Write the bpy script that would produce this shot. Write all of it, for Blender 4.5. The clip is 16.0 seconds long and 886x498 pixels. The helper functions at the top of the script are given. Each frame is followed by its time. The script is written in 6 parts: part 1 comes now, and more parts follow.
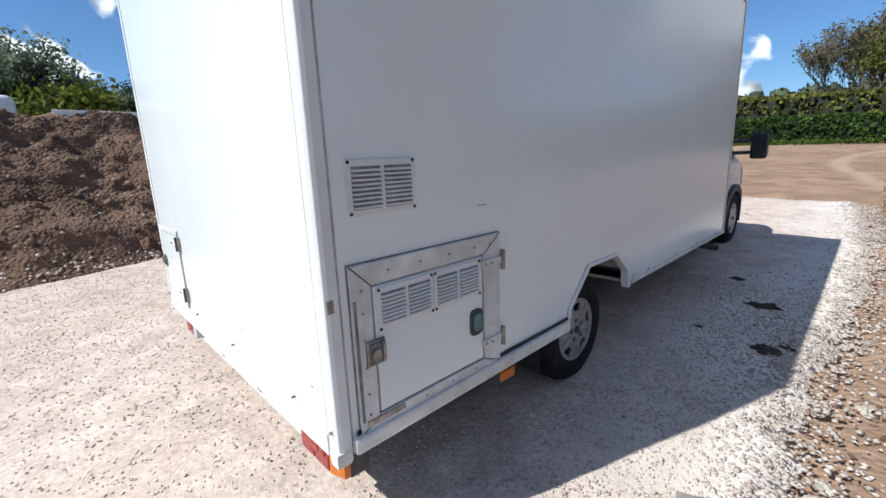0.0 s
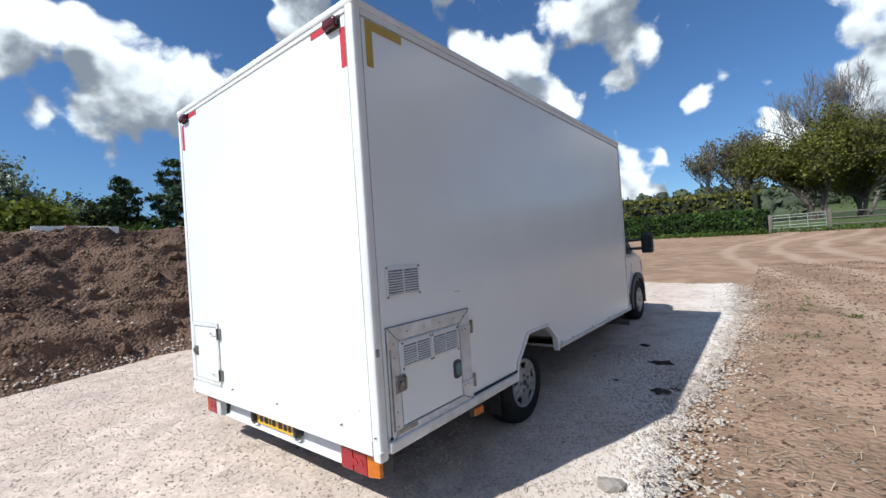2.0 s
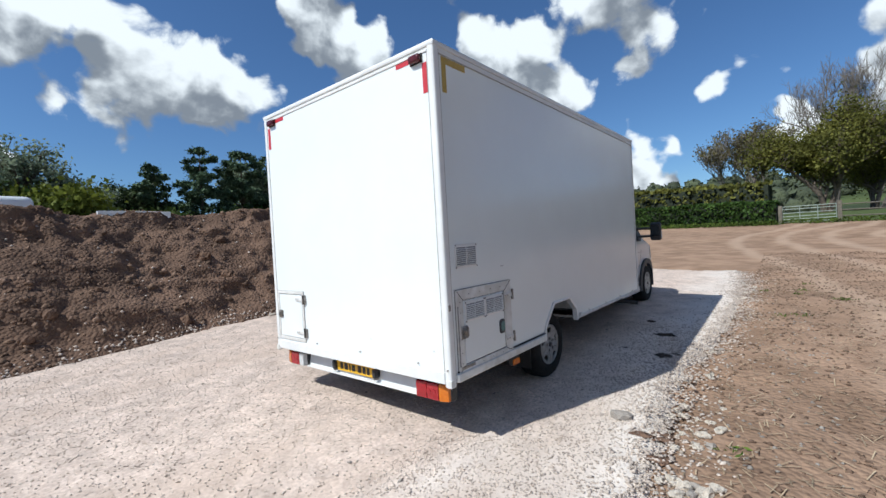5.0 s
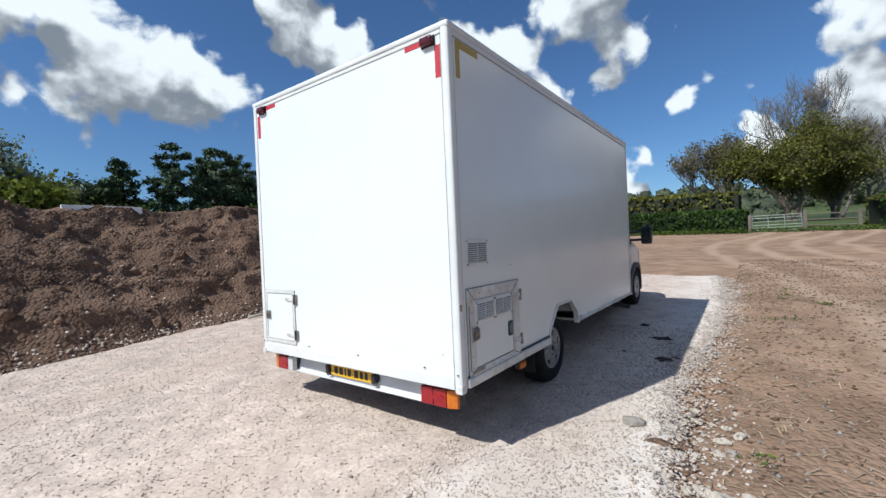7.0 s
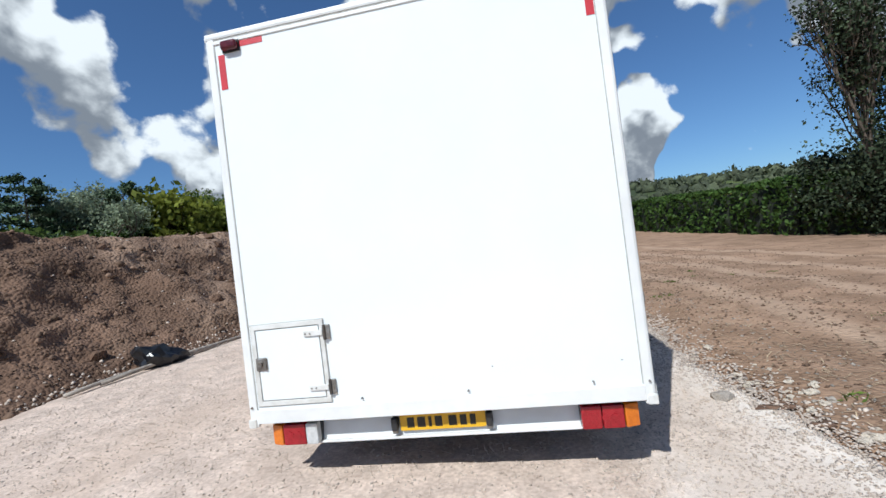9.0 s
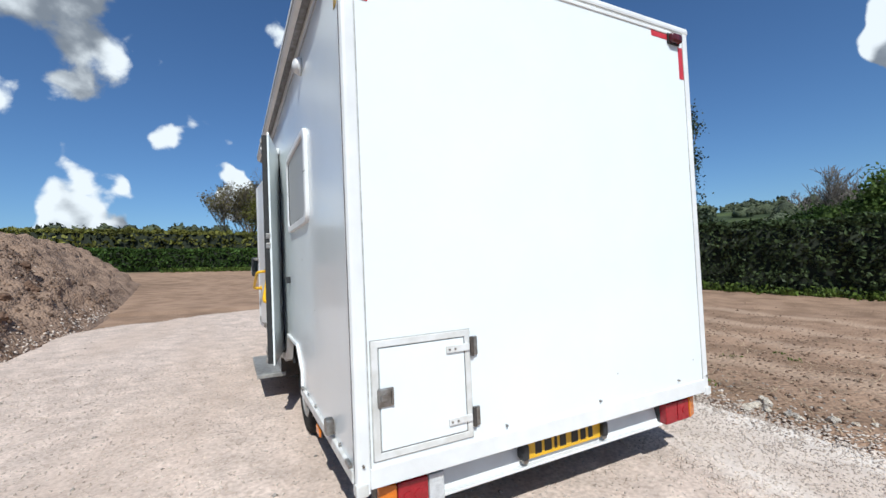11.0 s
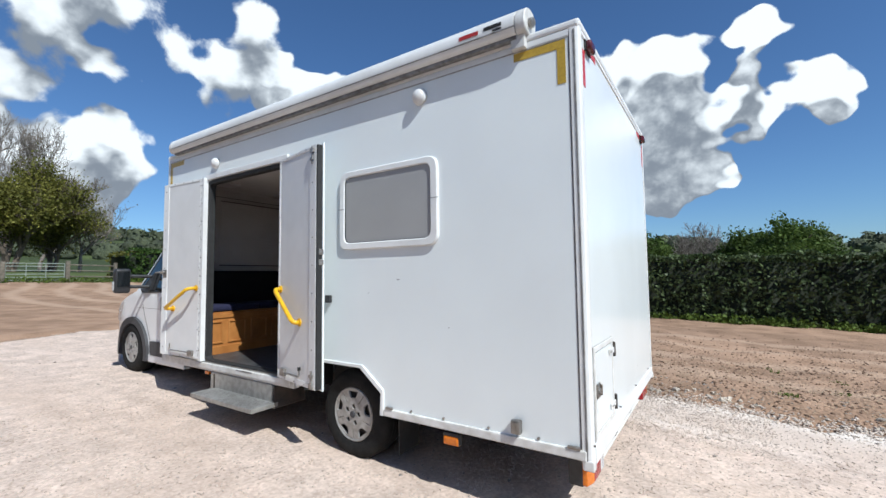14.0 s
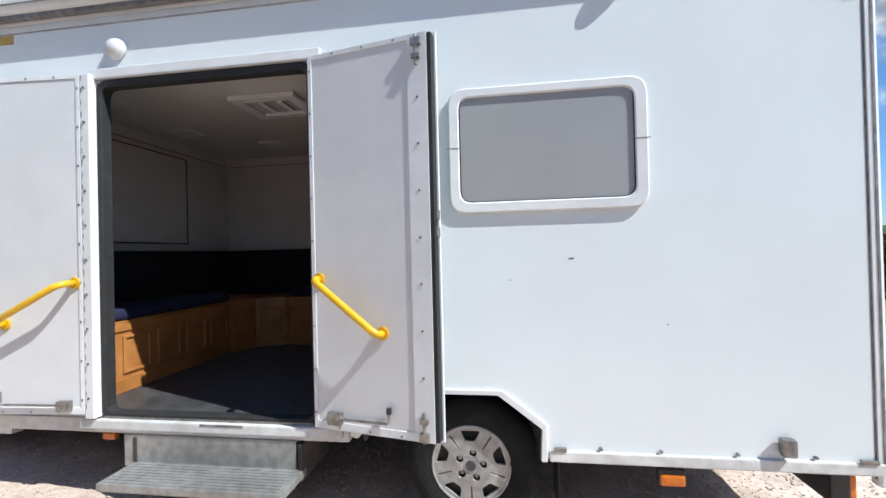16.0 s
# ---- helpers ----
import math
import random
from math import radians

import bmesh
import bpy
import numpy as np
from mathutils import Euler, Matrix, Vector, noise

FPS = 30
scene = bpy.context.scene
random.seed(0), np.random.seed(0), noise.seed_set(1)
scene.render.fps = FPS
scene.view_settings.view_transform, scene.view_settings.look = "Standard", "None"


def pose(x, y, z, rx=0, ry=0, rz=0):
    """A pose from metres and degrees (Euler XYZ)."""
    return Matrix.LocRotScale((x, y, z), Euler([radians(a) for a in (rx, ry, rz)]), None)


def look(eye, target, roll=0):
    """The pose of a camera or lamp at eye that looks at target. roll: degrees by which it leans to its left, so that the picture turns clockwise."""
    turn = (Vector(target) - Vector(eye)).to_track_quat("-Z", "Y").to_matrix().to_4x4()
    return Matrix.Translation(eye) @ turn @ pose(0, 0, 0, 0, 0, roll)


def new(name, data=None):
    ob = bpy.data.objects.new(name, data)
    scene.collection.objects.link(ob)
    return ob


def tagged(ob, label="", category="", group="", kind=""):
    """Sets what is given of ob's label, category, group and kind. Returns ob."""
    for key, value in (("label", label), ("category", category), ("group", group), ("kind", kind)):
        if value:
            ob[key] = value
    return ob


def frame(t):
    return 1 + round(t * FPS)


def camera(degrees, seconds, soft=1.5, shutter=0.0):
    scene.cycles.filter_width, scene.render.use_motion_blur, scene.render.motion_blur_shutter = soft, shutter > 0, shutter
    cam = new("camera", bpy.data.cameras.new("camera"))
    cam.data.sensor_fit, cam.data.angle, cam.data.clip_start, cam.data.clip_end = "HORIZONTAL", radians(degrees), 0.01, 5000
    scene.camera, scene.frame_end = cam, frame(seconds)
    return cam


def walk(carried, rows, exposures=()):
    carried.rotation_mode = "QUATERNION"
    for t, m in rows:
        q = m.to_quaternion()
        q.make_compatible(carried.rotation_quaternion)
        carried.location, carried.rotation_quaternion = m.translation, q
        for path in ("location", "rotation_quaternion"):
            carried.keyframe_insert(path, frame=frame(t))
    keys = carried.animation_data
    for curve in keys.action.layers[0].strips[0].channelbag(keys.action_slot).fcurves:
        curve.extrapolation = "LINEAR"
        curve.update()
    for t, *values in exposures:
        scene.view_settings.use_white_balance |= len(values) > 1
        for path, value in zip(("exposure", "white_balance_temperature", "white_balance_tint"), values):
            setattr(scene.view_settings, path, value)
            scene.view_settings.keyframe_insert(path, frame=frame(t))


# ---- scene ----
cam = camera(93.2, 16.0)
PATH = [
    (0, (2.391, -0.582, 1.505), (0.973, 0.763, 1.079), -2.2),
    (0.5, (2.582, -0.672, 1.527), (1.204, 0.745, 1.219), -2.3),
    (1, (2.776, -0.88, 1.553), (1.448, 0.605, 1.377), -2.7),
    (1.5, (2.808, -1.199, 1.549), (1.528, 0.337, 1.489), -3.3),
    (2, (2.932, -1.497, 1.565), (1.685, 0.066, 1.585), -3.9),
    (2.5, (3.084, -1.787, 1.562), (1.844, -0.219, 1.627), -4.3),
    (3, (3.115, -2.027, 1.564), (1.858, -0.472, 1.625), -4.0),
    (3.5, (3.138, -2.209, 1.551), (1.867, -0.665, 1.58), -3.8),
    (4, (3.14, -2.265, 1.539), (1.862, -0.726, 1.528), -3.5),
    (6.5, (3.096, -2.357, 1.535), (1.821, -0.817, 1.491), -3.1),
    (7, (2.82, -2.304, 1.484), (1.628, -0.699, 1.465), -2.5),
    (7.5, (2.343, -2.269, 1.5), (1.319, -0.552, 1.555), -1.8),
    (8, (1.801, -2.347, 1.429), (1.006, -0.515, 1.537), -1.6),
    (8.5, (1.202, -2.417, 1.397), (0.628, -0.504, 1.494), -4.0),
    (9, (0.544, -2.415, 1.427), (0.225, -0.441, 1.444), -7.1),
    (9.5, (-0.032, -2.397, 1.461), (-0.045, -0.398, 1.402), -7.3),
    (9.7, (-0.266, -2.354, 1.432), (-0.147, -0.359, 1.377), -7.2),
    (11.8, (-2.457, -1.569, 1.481), (-1.247, 0.017, 1.623), -0.3),
    (12, (-2.651, -1.582, 1.509), (-1.386, -0.038, 1.644), -0.1),
    (12.5, (-3.036, -1.652, 1.525), (-1.657, -0.21, 1.66), -0.0),
    (13, (-3.364, -1.513, 1.543), (-1.887, -0.171, 1.673), -0.0),
    (13.5, (-3.52, -1.123, 1.496), (-1.947, 0.106, 1.628), -0.2),
    (14, (-3.571, -0.601, 1.532), (-1.9, 0.491, 1.656), -0.7),
    (14.5, (-3.578, -0.082, 1.552), (-1.816, 0.858, 1.664), -1.0),
    (15, (-3.489, 0.525, 1.549), (-1.642, 1.286, 1.644), -1.4),
    (15.5, (-3.452, 1.131, 1.554), (-1.535, 1.697, 1.617), -1.6),
    (16, (-3.304, 1.659, 1.548), (-1.324, 1.942, 1.563), -1.4),
]
walk(cam, [(t, look(eye, target, roll)) for t, eye, target, roll in PATH],
     [(t, stops, 6000.0, 4.0) for t, stops in ((0.0, 0.42), (1.5, 0.36), (3.5, 0.24), (8.5, 0.15), (9.5, 0.15), (12.0, 0.12), (13.0, 0.18), (14.5, 0.36), (15.2, 0.46), (16.0, 0.62))])

# ---- light ----
SUN_WAY = Vector((0.315, 0.85, -1.0))
world = bpy.data.worlds.new("sky")
scene.world = world
world.use_nodes = True
wt = world.node_tree
WN, WL = wt.nodes, wt.links


def wnode(kind, **props):
    n = WN.new(kind)
    for k, v in props.items():
        if k == "operation":
            n.operation = v
    return n


sky = WN.new("ShaderNodeTexSky")
sky.sky_type, sky.sun_disc = "NISHITA", False
sky.sun_elevation, sky.sun_rotation = radians(48), radians(199)
sky.air_density, sky.dust_density, sky.ozone_density = 1.0, 0.3, 3.0
# cloud banks: compass bearing, height over the horizon, radius, all in degrees
BANKS = [(-82, 22, 6.7), (-81, 14, 5.1), (-73, 19, 8.3), (-71, 14, 4.6), (-49, 31, 6.5), (-40, 21, 8.2), (-37, 26, 7.0), (-33, 11, 4.2), (-32, 20, 8.1), (-27, 25, 7.3), (-15, 24, 8.2),
         (-9, 14, 5.9), (-6, 23, 6.7), (-3, 14, 4.2), (-2, 21, 5.6), (9, 19, 6.9), (13, 11, 4.0), (14, 18, 4.9), (18, 17, 5.9), (26, 27, 7.2), (31, 14, 4.4), (36, 22, 4.2),
         # the last four banks lie out of view, added to brighten shaded faces
         (73, 12, 3.4), (76, 18, 4.6), (81, 16, 4.5), (87, 17, 4.5), (89, 11, 3.3), (93, 17, 3.5), (-130, 25, 14), (142, 28, 17), (126, 46, 14), (160, 45, 12)]
coord = WN.new("ShaderNodeTexCoord")


def wmath(op, a, b):
    n = wnode("ShaderNodeMath", operation=op)
    for i, v in enumerate((a, b)):
        if isinstance(v, (int, float)):
            n.inputs[i].default_value = v
        else:
            WL.new(v, n.inputs[i])
    return n.outputs[0]


def wvec(op, a, b):
    n = wnode("ShaderNodeVectorMath", operation=op)
    for i, v in enumerate((a, b)):
        if isinstance(v, tuple):
            n.inputs[i].default_value = v
        elif v is not None:
            WL.new(v, n.inputs[i])
    return n


def wrange(v, a, b, c=0.0, d=1.0, smooth=True):
    mr = WN.new("ShaderNodeMapRange")
    mr.interpolation_type = "SMOOTHSTEP" if smooth else "LINEAR"
    WL.new(v, mr.inputs[0])
    for k, q in enumerate((a, b, c, d)):
        mr.inputs[k + 1].default_value = q
    return mr.outputs[0]


def cloud_field(rise, detail):
    """Thickness of the cumulus in a direction, raised a little: the banks, roughened by billows."""
    way = wvec("NORMALIZE", wvec("ADD", coord.outputs["Generated"], (0, 0, rise)).outputs[0], None).outputs[0]
    bend = WN.new("ShaderNodeTexNoise")
    bend.inputs["Scale"].default_value, bend.inputs["Detail"].default_value = 5.0, 3.0
    WL.new(way, bend.inputs["Vector"])
    push = wvec("SUBTRACT", bend.outputs["Color"], (0.5, 0.5, 0.5))
    push = wvec("MULTIPLY", push.outputs[0], (0.11, 0.11, 0.07))
    bent = wvec("ADD", way, push.outputs[0]).outputs[0]
    blob = None
    for az, el, r in BANKS:
        a, e = radians(az), radians(el)
        dot = wvec("DOT_PRODUCT", bent, (math.sin(a) * math.cos(e), math.cos(a) * math.cos(e), math.sin(e)))
        one = wrange(dot.outputs["Value"], math.cos(radians(r * 1.38)), math.cos(radians(r * 0.3)), smooth=False)
        blob = one if blob is None else wmath("MAXIMUM", blob, one)
    puff = WN.new("ShaderNodeTexVoronoi")
    puff.feature = "SMOOTH_F1"
    for k, v in (("Scale", 8.0), ("Smoothness", 0.45), ("Detail", detail), ("Roughness", 0.55), ("Lacunarity", 2.3)):
        puff.inputs[k].default_value = v
    WL.new(bent, puff.inputs["Vector"])
    wisp = WN.new("ShaderNodeTexNoise")
    wisp.inputs["Scale"].default_value, wisp.inputs["Detail"].default_value, wisp.inputs["Roughness"].default_value = 8.0, detail + 5.0, 0.62
    WL.new(bent, wisp.inputs["Vector"])
    billow = wmath("MULTIPLY", wmath("SUBTRACT", 0.94, puff.outputs["Distance"]), 0.50)
    return wmath("ADD", wmath("ADD", wmath("MULTIPLY", blob, 0.85), billow), wmath("MULTIPLY", wmath("SUBTRACT", wisp.outputs["Fac"], 0.5), 0.80))


# lit from above and behind: bright where little cloud lies overhead, grey towards the bases
density, overhead = cloud_field(0.0, 4.0), cloud_field(0.075, 3.0)
cover = wrange(density, 0.26, 0.54)
lumps = WN.new("ShaderNodeTexVoronoi")
lumps.feature = "SMOOTH_F1"
for k, v in (("Scale", 21.0), ("Smoothness", 0.6), ("Detail", 3.0), ("Roughness", 0.5)):
    lumps.inputs[k].default_value = v
WL.new(wvec("MULTIPLY", coord.outputs["Generated"], (1.0, 1.0, 1.35)).outputs[0], lumps.inputs["Vector"])
relief = wmath("ADD", wmath("MULTIPLY", wmath("SUBTRACT", density, overhead), 0.85), wmath("MULTIPLY", wmath("SUBTRACT", 0.75, lumps.outputs["Distance"]), 0.42))
glow = wmath("ADD", wmath("SUBTRACT", 0.90, wmath("MULTIPLY", overhead, 0.66)), relief)
shade = WN.new("ShaderNodeMix")
shade.data_type = "RGBA"
WL.new(wrange(glow, 0.0, 1.08), shade.inputs[0])
shade.inputs[6].default_value, shade.inputs[7].default_value = (2.3, 2.5, 2.9, 1), (9.0, 9.1, 9.3, 1)
both = WN.new("ShaderNodeMix")
both.data_type = "RGBA"
WL.new(cover, both.inputs[0])
deep = WN.new("ShaderNodeMix")
deep.data_type, deep.blend_type = "RGBA", "MULTIPLY"
deep.inputs[0].default_value = 1.0
deep.inputs[7].default_value = (0.60, 0.74, 0.92, 1)
WL.new(sky.outputs[0], deep.inputs[6])
WL.new(deep.outputs[2], both.inputs[6])
WL.new(shade.outputs[2], both.inputs[7])
WL.new(both.outputs[2], WN["Background"].inputs[0])
WN["Background"].inputs[1].default_value = 0.095

sun = new("sun", bpy.data.lights.new("sun", "SUN"))
sun.data.energy, sun.data.angle, sun.data.color = 4.4, radians(0.5), (1.0, 0.965, 0.92)
sun.matrix_world = look((0, 0, 30), Vector((0, 0, 30)) + SUN_WAY)

# ---- materials ----


def mat(name, c1, c2=None, scale=6.0, rough=0.6, bump=0.15, fine=60.0, metal=0.0, wear=0.25, per_island=0.0, spec=0.5, rough2=None,
        through_light=0.0, voronoi=False, depth=0.02):
    c2 = c2 or tuple(c * 0.8 for c in c1)
    m = bpy.data.materials.new(name)
    m.use_nodes = True
    nt = m.node_tree
    N, L = nt.nodes, nt.links
    b = N["Principled BSDF"]
    tc = N.new("ShaderNodeTexCoord")

    def noise_tex(s, d=6.0):
        n = N.new("ShaderNodeTexNoise")
        n.inputs["Scale"].default_value, n.inputs["Detail"].default_value = s, d
        L.new(tc.outputs["Object"], n.inputs["Vector"])
        return n.outputs["Fac"]
    ramp = N.new("ShaderNodeValToRGB")
    ramp.color_ramp.elements[0].position, ramp.color_ramp.elements[1].position = 0.35, 0.65
    ramp.color_ramp.elements[0].color, ramp.color_ramp.elements[1].color = (*c2, 1), (*c1, 1)
    L.new(noise_tex(scale), ramp.inputs[0])
    big = N.new("ShaderNodeMapRange")
    L.new(noise_tex(scale * 0.13, 3.0), big.inputs[0])
    big.inputs[1].default_value, big.inputs[2].default_value = 0.3, 0.7
    big.inputs[3].default_value, big.inputs[4].default_value = 1.0 - wear, 1.0 + wear * 0.3
    val = big.outputs[0]
    if per_island:
        g = N.new("ShaderNodeNewGeometry")
        mr = N.new("ShaderNodeMapRange")
        L.new(g.outputs["Random Per Island"], mr.inputs[0])
        mr.inputs[3].default_value, mr.inputs[4].default_value = 1 - per_island, 1 + per_island
        mm = N.new("ShaderNodeMath")
        mm.operation = "MULTIPLY"
        L.new(val, mm.inputs[0])
        L.new(mr.outputs[0], mm.inputs[1])
        val = mm.outputs[0]
    vm = N.new("ShaderNodeVectorMath")
    vm.operation = "SCALE"
    L.new(ramp.outputs[0], vm.inputs[0])
    L.new(val, vm.inputs["Scale"])
    L.new(vm.outputs[0], b.inputs["Base Color"])
    b.inputs["Metallic"].default_value = metal
    b.inputs["Specular IOR Level"].default_value = spec
    if rough2 is None:
        b.inputs["Roughness"].default_value = rough
    else:
        rr = N.new("ShaderNodeMapRange")
        L.new(noise_tex(scale * 0.6, 4.0), rr.inputs[0])
        rr.inputs[1].default_value, rr.inputs[2].default_value, rr.inputs[3].default_value, rr.inputs[4].default_value = 0.3, 0.7, rough, rough2
        L.new(rr.outputs[0], b.inputs["Roughness"])
    if bump:
        bp = N.new("ShaderNodeBump")
        bp.inputs["Strength"].default_value, bp.inputs["Distance"].default_value = bump, depth
        if voronoi:
            vo = N.new("ShaderNodeTexVoronoi")
            vo.inputs["Scale"].default_value = fine
            L.new(tc.outputs["Object"], vo.inputs["Vector"])
            ad = N.new("ShaderNodeMath")
            ad.operation = "SUBTRACT"
            L.new(noise_tex(fine * 0.4, 5.0), ad.inputs[0])
            L.new(vo.outputs["Distance"], ad.inputs[1])
            L.new(ad.outputs[0], bp.inputs["Height"])
        else:
            L.new(noise_tex(fine, 5.0), bp.inputs["Height"])
        L.new(bp.outputs[0], b.inputs["Normal"])
    if through_light:
        tr = N.new("ShaderNodeBsdfTranslucent")
        L.new(vm.outputs[0], tr.inputs[0])
        mix = N.new("ShaderNodeMixShader")
        mix.inputs[0].default_value = through_light
        L.new(b.outputs[0], mix.inputs[1])
        L.new(tr.outputs[0], mix.inputs[2])
        L.new(mix.outputs[0], N["Material Output"].inputs[0])
    return m


def glass(name, tint, rough=0.02):
    m = bpy.data.materials.new(name)
    m.use_nodes = True
    b = m.node_tree.nodes["Principled BSDF"]
    b.inputs["Base Color"].default_value, b.inputs["Roughness"].default_value = (*tint, 1), rough
    b.inputs["Transmission Weight"].default_value = 1.0
    return m


WHITE = mat("white_gel_coat", (0.785, 0.82, 0.82), (0.765, 0.795, 0.795), 2.2, 0.15, 0.015, 7.0, wear=0.04, rough2=0.21, depth=0.01)
WHITE_TRIM = mat("white_trim", (0.79, 0.79, 0.78), (0.74, 0.735, 0.72), 9.0, 0.3, 0.05, 40.0, wear=0.12, rough2=0.5)
DIRTY_WHITE = mat("weathered_white", (0.76, 0.75, 0.73), (0.62, 0.60, 0.56), 14.0, 0.4, 0.1, 70.0, wear=0.25, rough2=0.6)
CAB_WHITE = mat("cab_paint", (0.80, 0.80, 0.80), (0.77, 0.77, 0.77), 3.0, 0.1, 0.0, wear=0.05)
DOOR_GREY = mat("door_inner_white", (0.70, 0.69, 0.68), (0.66, 0.65, 0.64), 5.0, 0.35, 0.03, 50.0, wear=0.08)
SEAM = mat("dark_seam", (0.03, 0.03, 0.03), (0.015, 0.015, 0.015), 30.0, 0.8, 0.1, 80.0)
SEALANT = mat("aged_sealant", (0.52, 0.51, 0.49), (0.33, 0.32, 0.30), 25.0, 0.7, 0.1, 80.0)
SEAM_GREY = mat("grey_sealant", (0.27, 0.27, 0.27), (0.14, 0.13, 0.12), 25.0, 0.7, 0.1, 80.0)
RUBBER_AND_SHADE = mat("black_rubber_and_shade", (0.025, 0.025, 0.026), (0.016, 0.016, 0.016), 20.0, 0.75, 0.2, 90.0)
TYRE = mat("tyre_rubber", (0.022, 0.021, 0.02), (0.013, 0.013, 0.013), 16.0, 0.9, 0.3, 70.0, spec=0.25)
PLASTIC = mat("black_plastic", (0.035, 0.036, 0.038), (0.025, 0.025, 0.027), 30.0, 0.45, 0.15, 120.0)
GREY_PLASTIC = mat("grey_plastic", (0.065, 0.065, 0.07), (0.05, 0.05, 0.054), 25.0, 0.6, 0.2, 150.0)
ALLOY = mat("wheel_silver", (0.46, 0.45, 0.44), (0.34, 0.33, 0.31), 22.0, 0.42, 0.1, 90.0, metal=0.35, wear=0.3)
STEEL = mat("worn_steel", (0.42, 0.41, 0.39), (0.25, 0.22, 0.19), 30.0, 0.4, 0.15, 120.0, metal=0.8, wear=0.3)
ALUMINIUM = mat("step_aluminium", (0.44, 0.43, 0.41), (0.32, 0.31, 0.29), 20.0, 0.5, 0.2, 140.0, metal=0.5)
RUST = mat("rusty_underbody", (0.09, 0.07, 0.055), (0.045, 0.04, 0.036), 9.0, 0.85, 0.3, 60.0)
RED_TAPE = mat("red_reflective_tape", (0.55, 0.035, 0.05), (0.47, 0.03, 0.04), 60.0, 0.35, 0.1, 300.0, wear=0.1)
GOLD_TAPE = mat("yellow_reflective_tape", (0.50, 0.33, 0.035), (0.42, 0.27, 0.03), 60.0, 0.35, 0.1, 300.0, wear=0.1)
RED_LENS = mat("red_lens", (0.34, 0.014, 0.022), (0.26, 0.010, 0.016), 40.0, 0.12, 0.25, 90.0, wear=0.1)
AMBER_LENS = mat("amber_lens", (0.66, 0.18, 0.015), (0.55, 0.14, 0.012), 40.0, 0.12, 0.25, 90.0, wear=0.1)
CLEAR_LENS = mat("clear_lens", (0.62, 0.62, 0.62), (0.5, 0.5, 0.5), 40.0, 0.1, 0.25, 90.0, wear=0.1)
DARK_LENS = mat("dark_red_lens", (0.10, 0.012, 0.02), (0.06, 0.008, 0.012), 40.0, 0.15, 0.1, 90.0)
PLATE_YELLOW = mat("plate_yellow", (0.75, 0.43, 0.02), (0.70, 0.39, 0.015), 30.0, 0.35, 0.05, 100.0, wear=0.08)
INK = mat("dark_ink", (0.02, 0.018, 0.015), (0.015, 0.013, 0.01), 30.0, 0.5, 0.0)
RED_INK = mat("red_ink", (0.45, 0.03, 0.03), (0.40, 0.03, 0.03), 30.0, 0.5, 0.0)
YELLOW = mat("yellow_rail_paint", (0.78, 0.46, 0.012), (0.70, 0.39, 0.01), 20.0, 0.35, 0.08, 80.0, wear=0.1)
GREEN_CAP = mat("green_cap", (0.13, 0.24, 0.23), (0.10, 0.19, 0.19), 30.0, 0.5, 0.1, 80.0)
WINDOW_GREY = mat("window_blind_grey", (0.36, 0.355, 0.35), (0.34, 0.335, 0.33), 3.0, 0.28, 0.0, wear=0.05)
DARK_GLASS = mat("tinted_glass", (0.015, 0.018, 0.02), (0.012, 0.014, 0.016), 4.0, 0.03, 0.0, spec=0.7)
OAK = mat("oak_panel", (0.44, 0.19, 0.055), (0.33, 0.13, 0.035), 7.0, 0.35, 0.1, 40.0, wear=0.2)
NAVY = mat("navy_cushion", (0.013, 0.015, 0.055), (0.009, 0.010, 0.036), 40.0, 0.9, 0.2, 300.0)
BLACK_CLOTH = mat("black_backrest", (0.008, 0.008, 0.012), (0.006, 0.006, 0.009), 40.0, 0.95, 0.2, 300.0)
VINYL = mat("dark_vinyl_floor", (0.085, 0.085, 0.088), (0.05, 0.05, 0.052), 9.0, 0.5, 0.1, 60.0, wear=0.35)
INNER = mat("cabin_lining", (0.62, 0.60, 0.57), (0.58, 0.56, 0.53), 4.0, 0.5, 0.05, 60.0, wear=0.08)
GRAVEL = mat("limestone_gravel", (0.745, 0.605, 0.512), (0.54, 0.42, 0.348), 34.0, 0.95, 0.36, 150.0, wear=0.24, spec=0.2, voronoi=True, depth=0.012)
STONE = mat("limestone_chips", (0.62, 0.525, 0.45), (0.50, 0.41, 0.345), 9.0, 0.9, 0.3, 60.0, per_island=0.18, spec=0.1)
ROCK = mat("dusty_limestone", (0.70, 0.62, 0.52), (0.54, 0.46, 0.38), 14.0, 0.95, 0.5, 45.0, spec=0.15)
GREY_STONE = mat("grey_stone", (0.36, 0.32, 0.28), (0.25, 0.215, 0.185), 12.0, 0.9, 0.4, 50.0, per_island=0.3, spec=0.2)
BANK_SOIL = mat("dug_earth", (0.215, 0.133, 0.092), (0.120, 0.074, 0.052), 1.3, 0.95, 0.6, 20.0, wear=0.30, spec=0.15, voronoi=True, depth=0.05)
WET_EARTH = mat("dark_damp_earth", (0.075, 0.052, 0.038), (0.04, 0.03, 0.023), 18.0, 0.9, 0.6, 50.0, spec=0.2)
CLOD = mat("earth_clods", (0.23, 0.15, 0.105), (0.13, 0.084, 0.06), 8.0, 0.95, 0.6, 25.0, per_island=0.35, spec=0.15)
STRAW = mat("dry_straw", (0.46, 0.35, 0.23), (0.30, 0.22, 0.14), 9.0, 0.9, 0.1, 40.0, per_island=0.4)
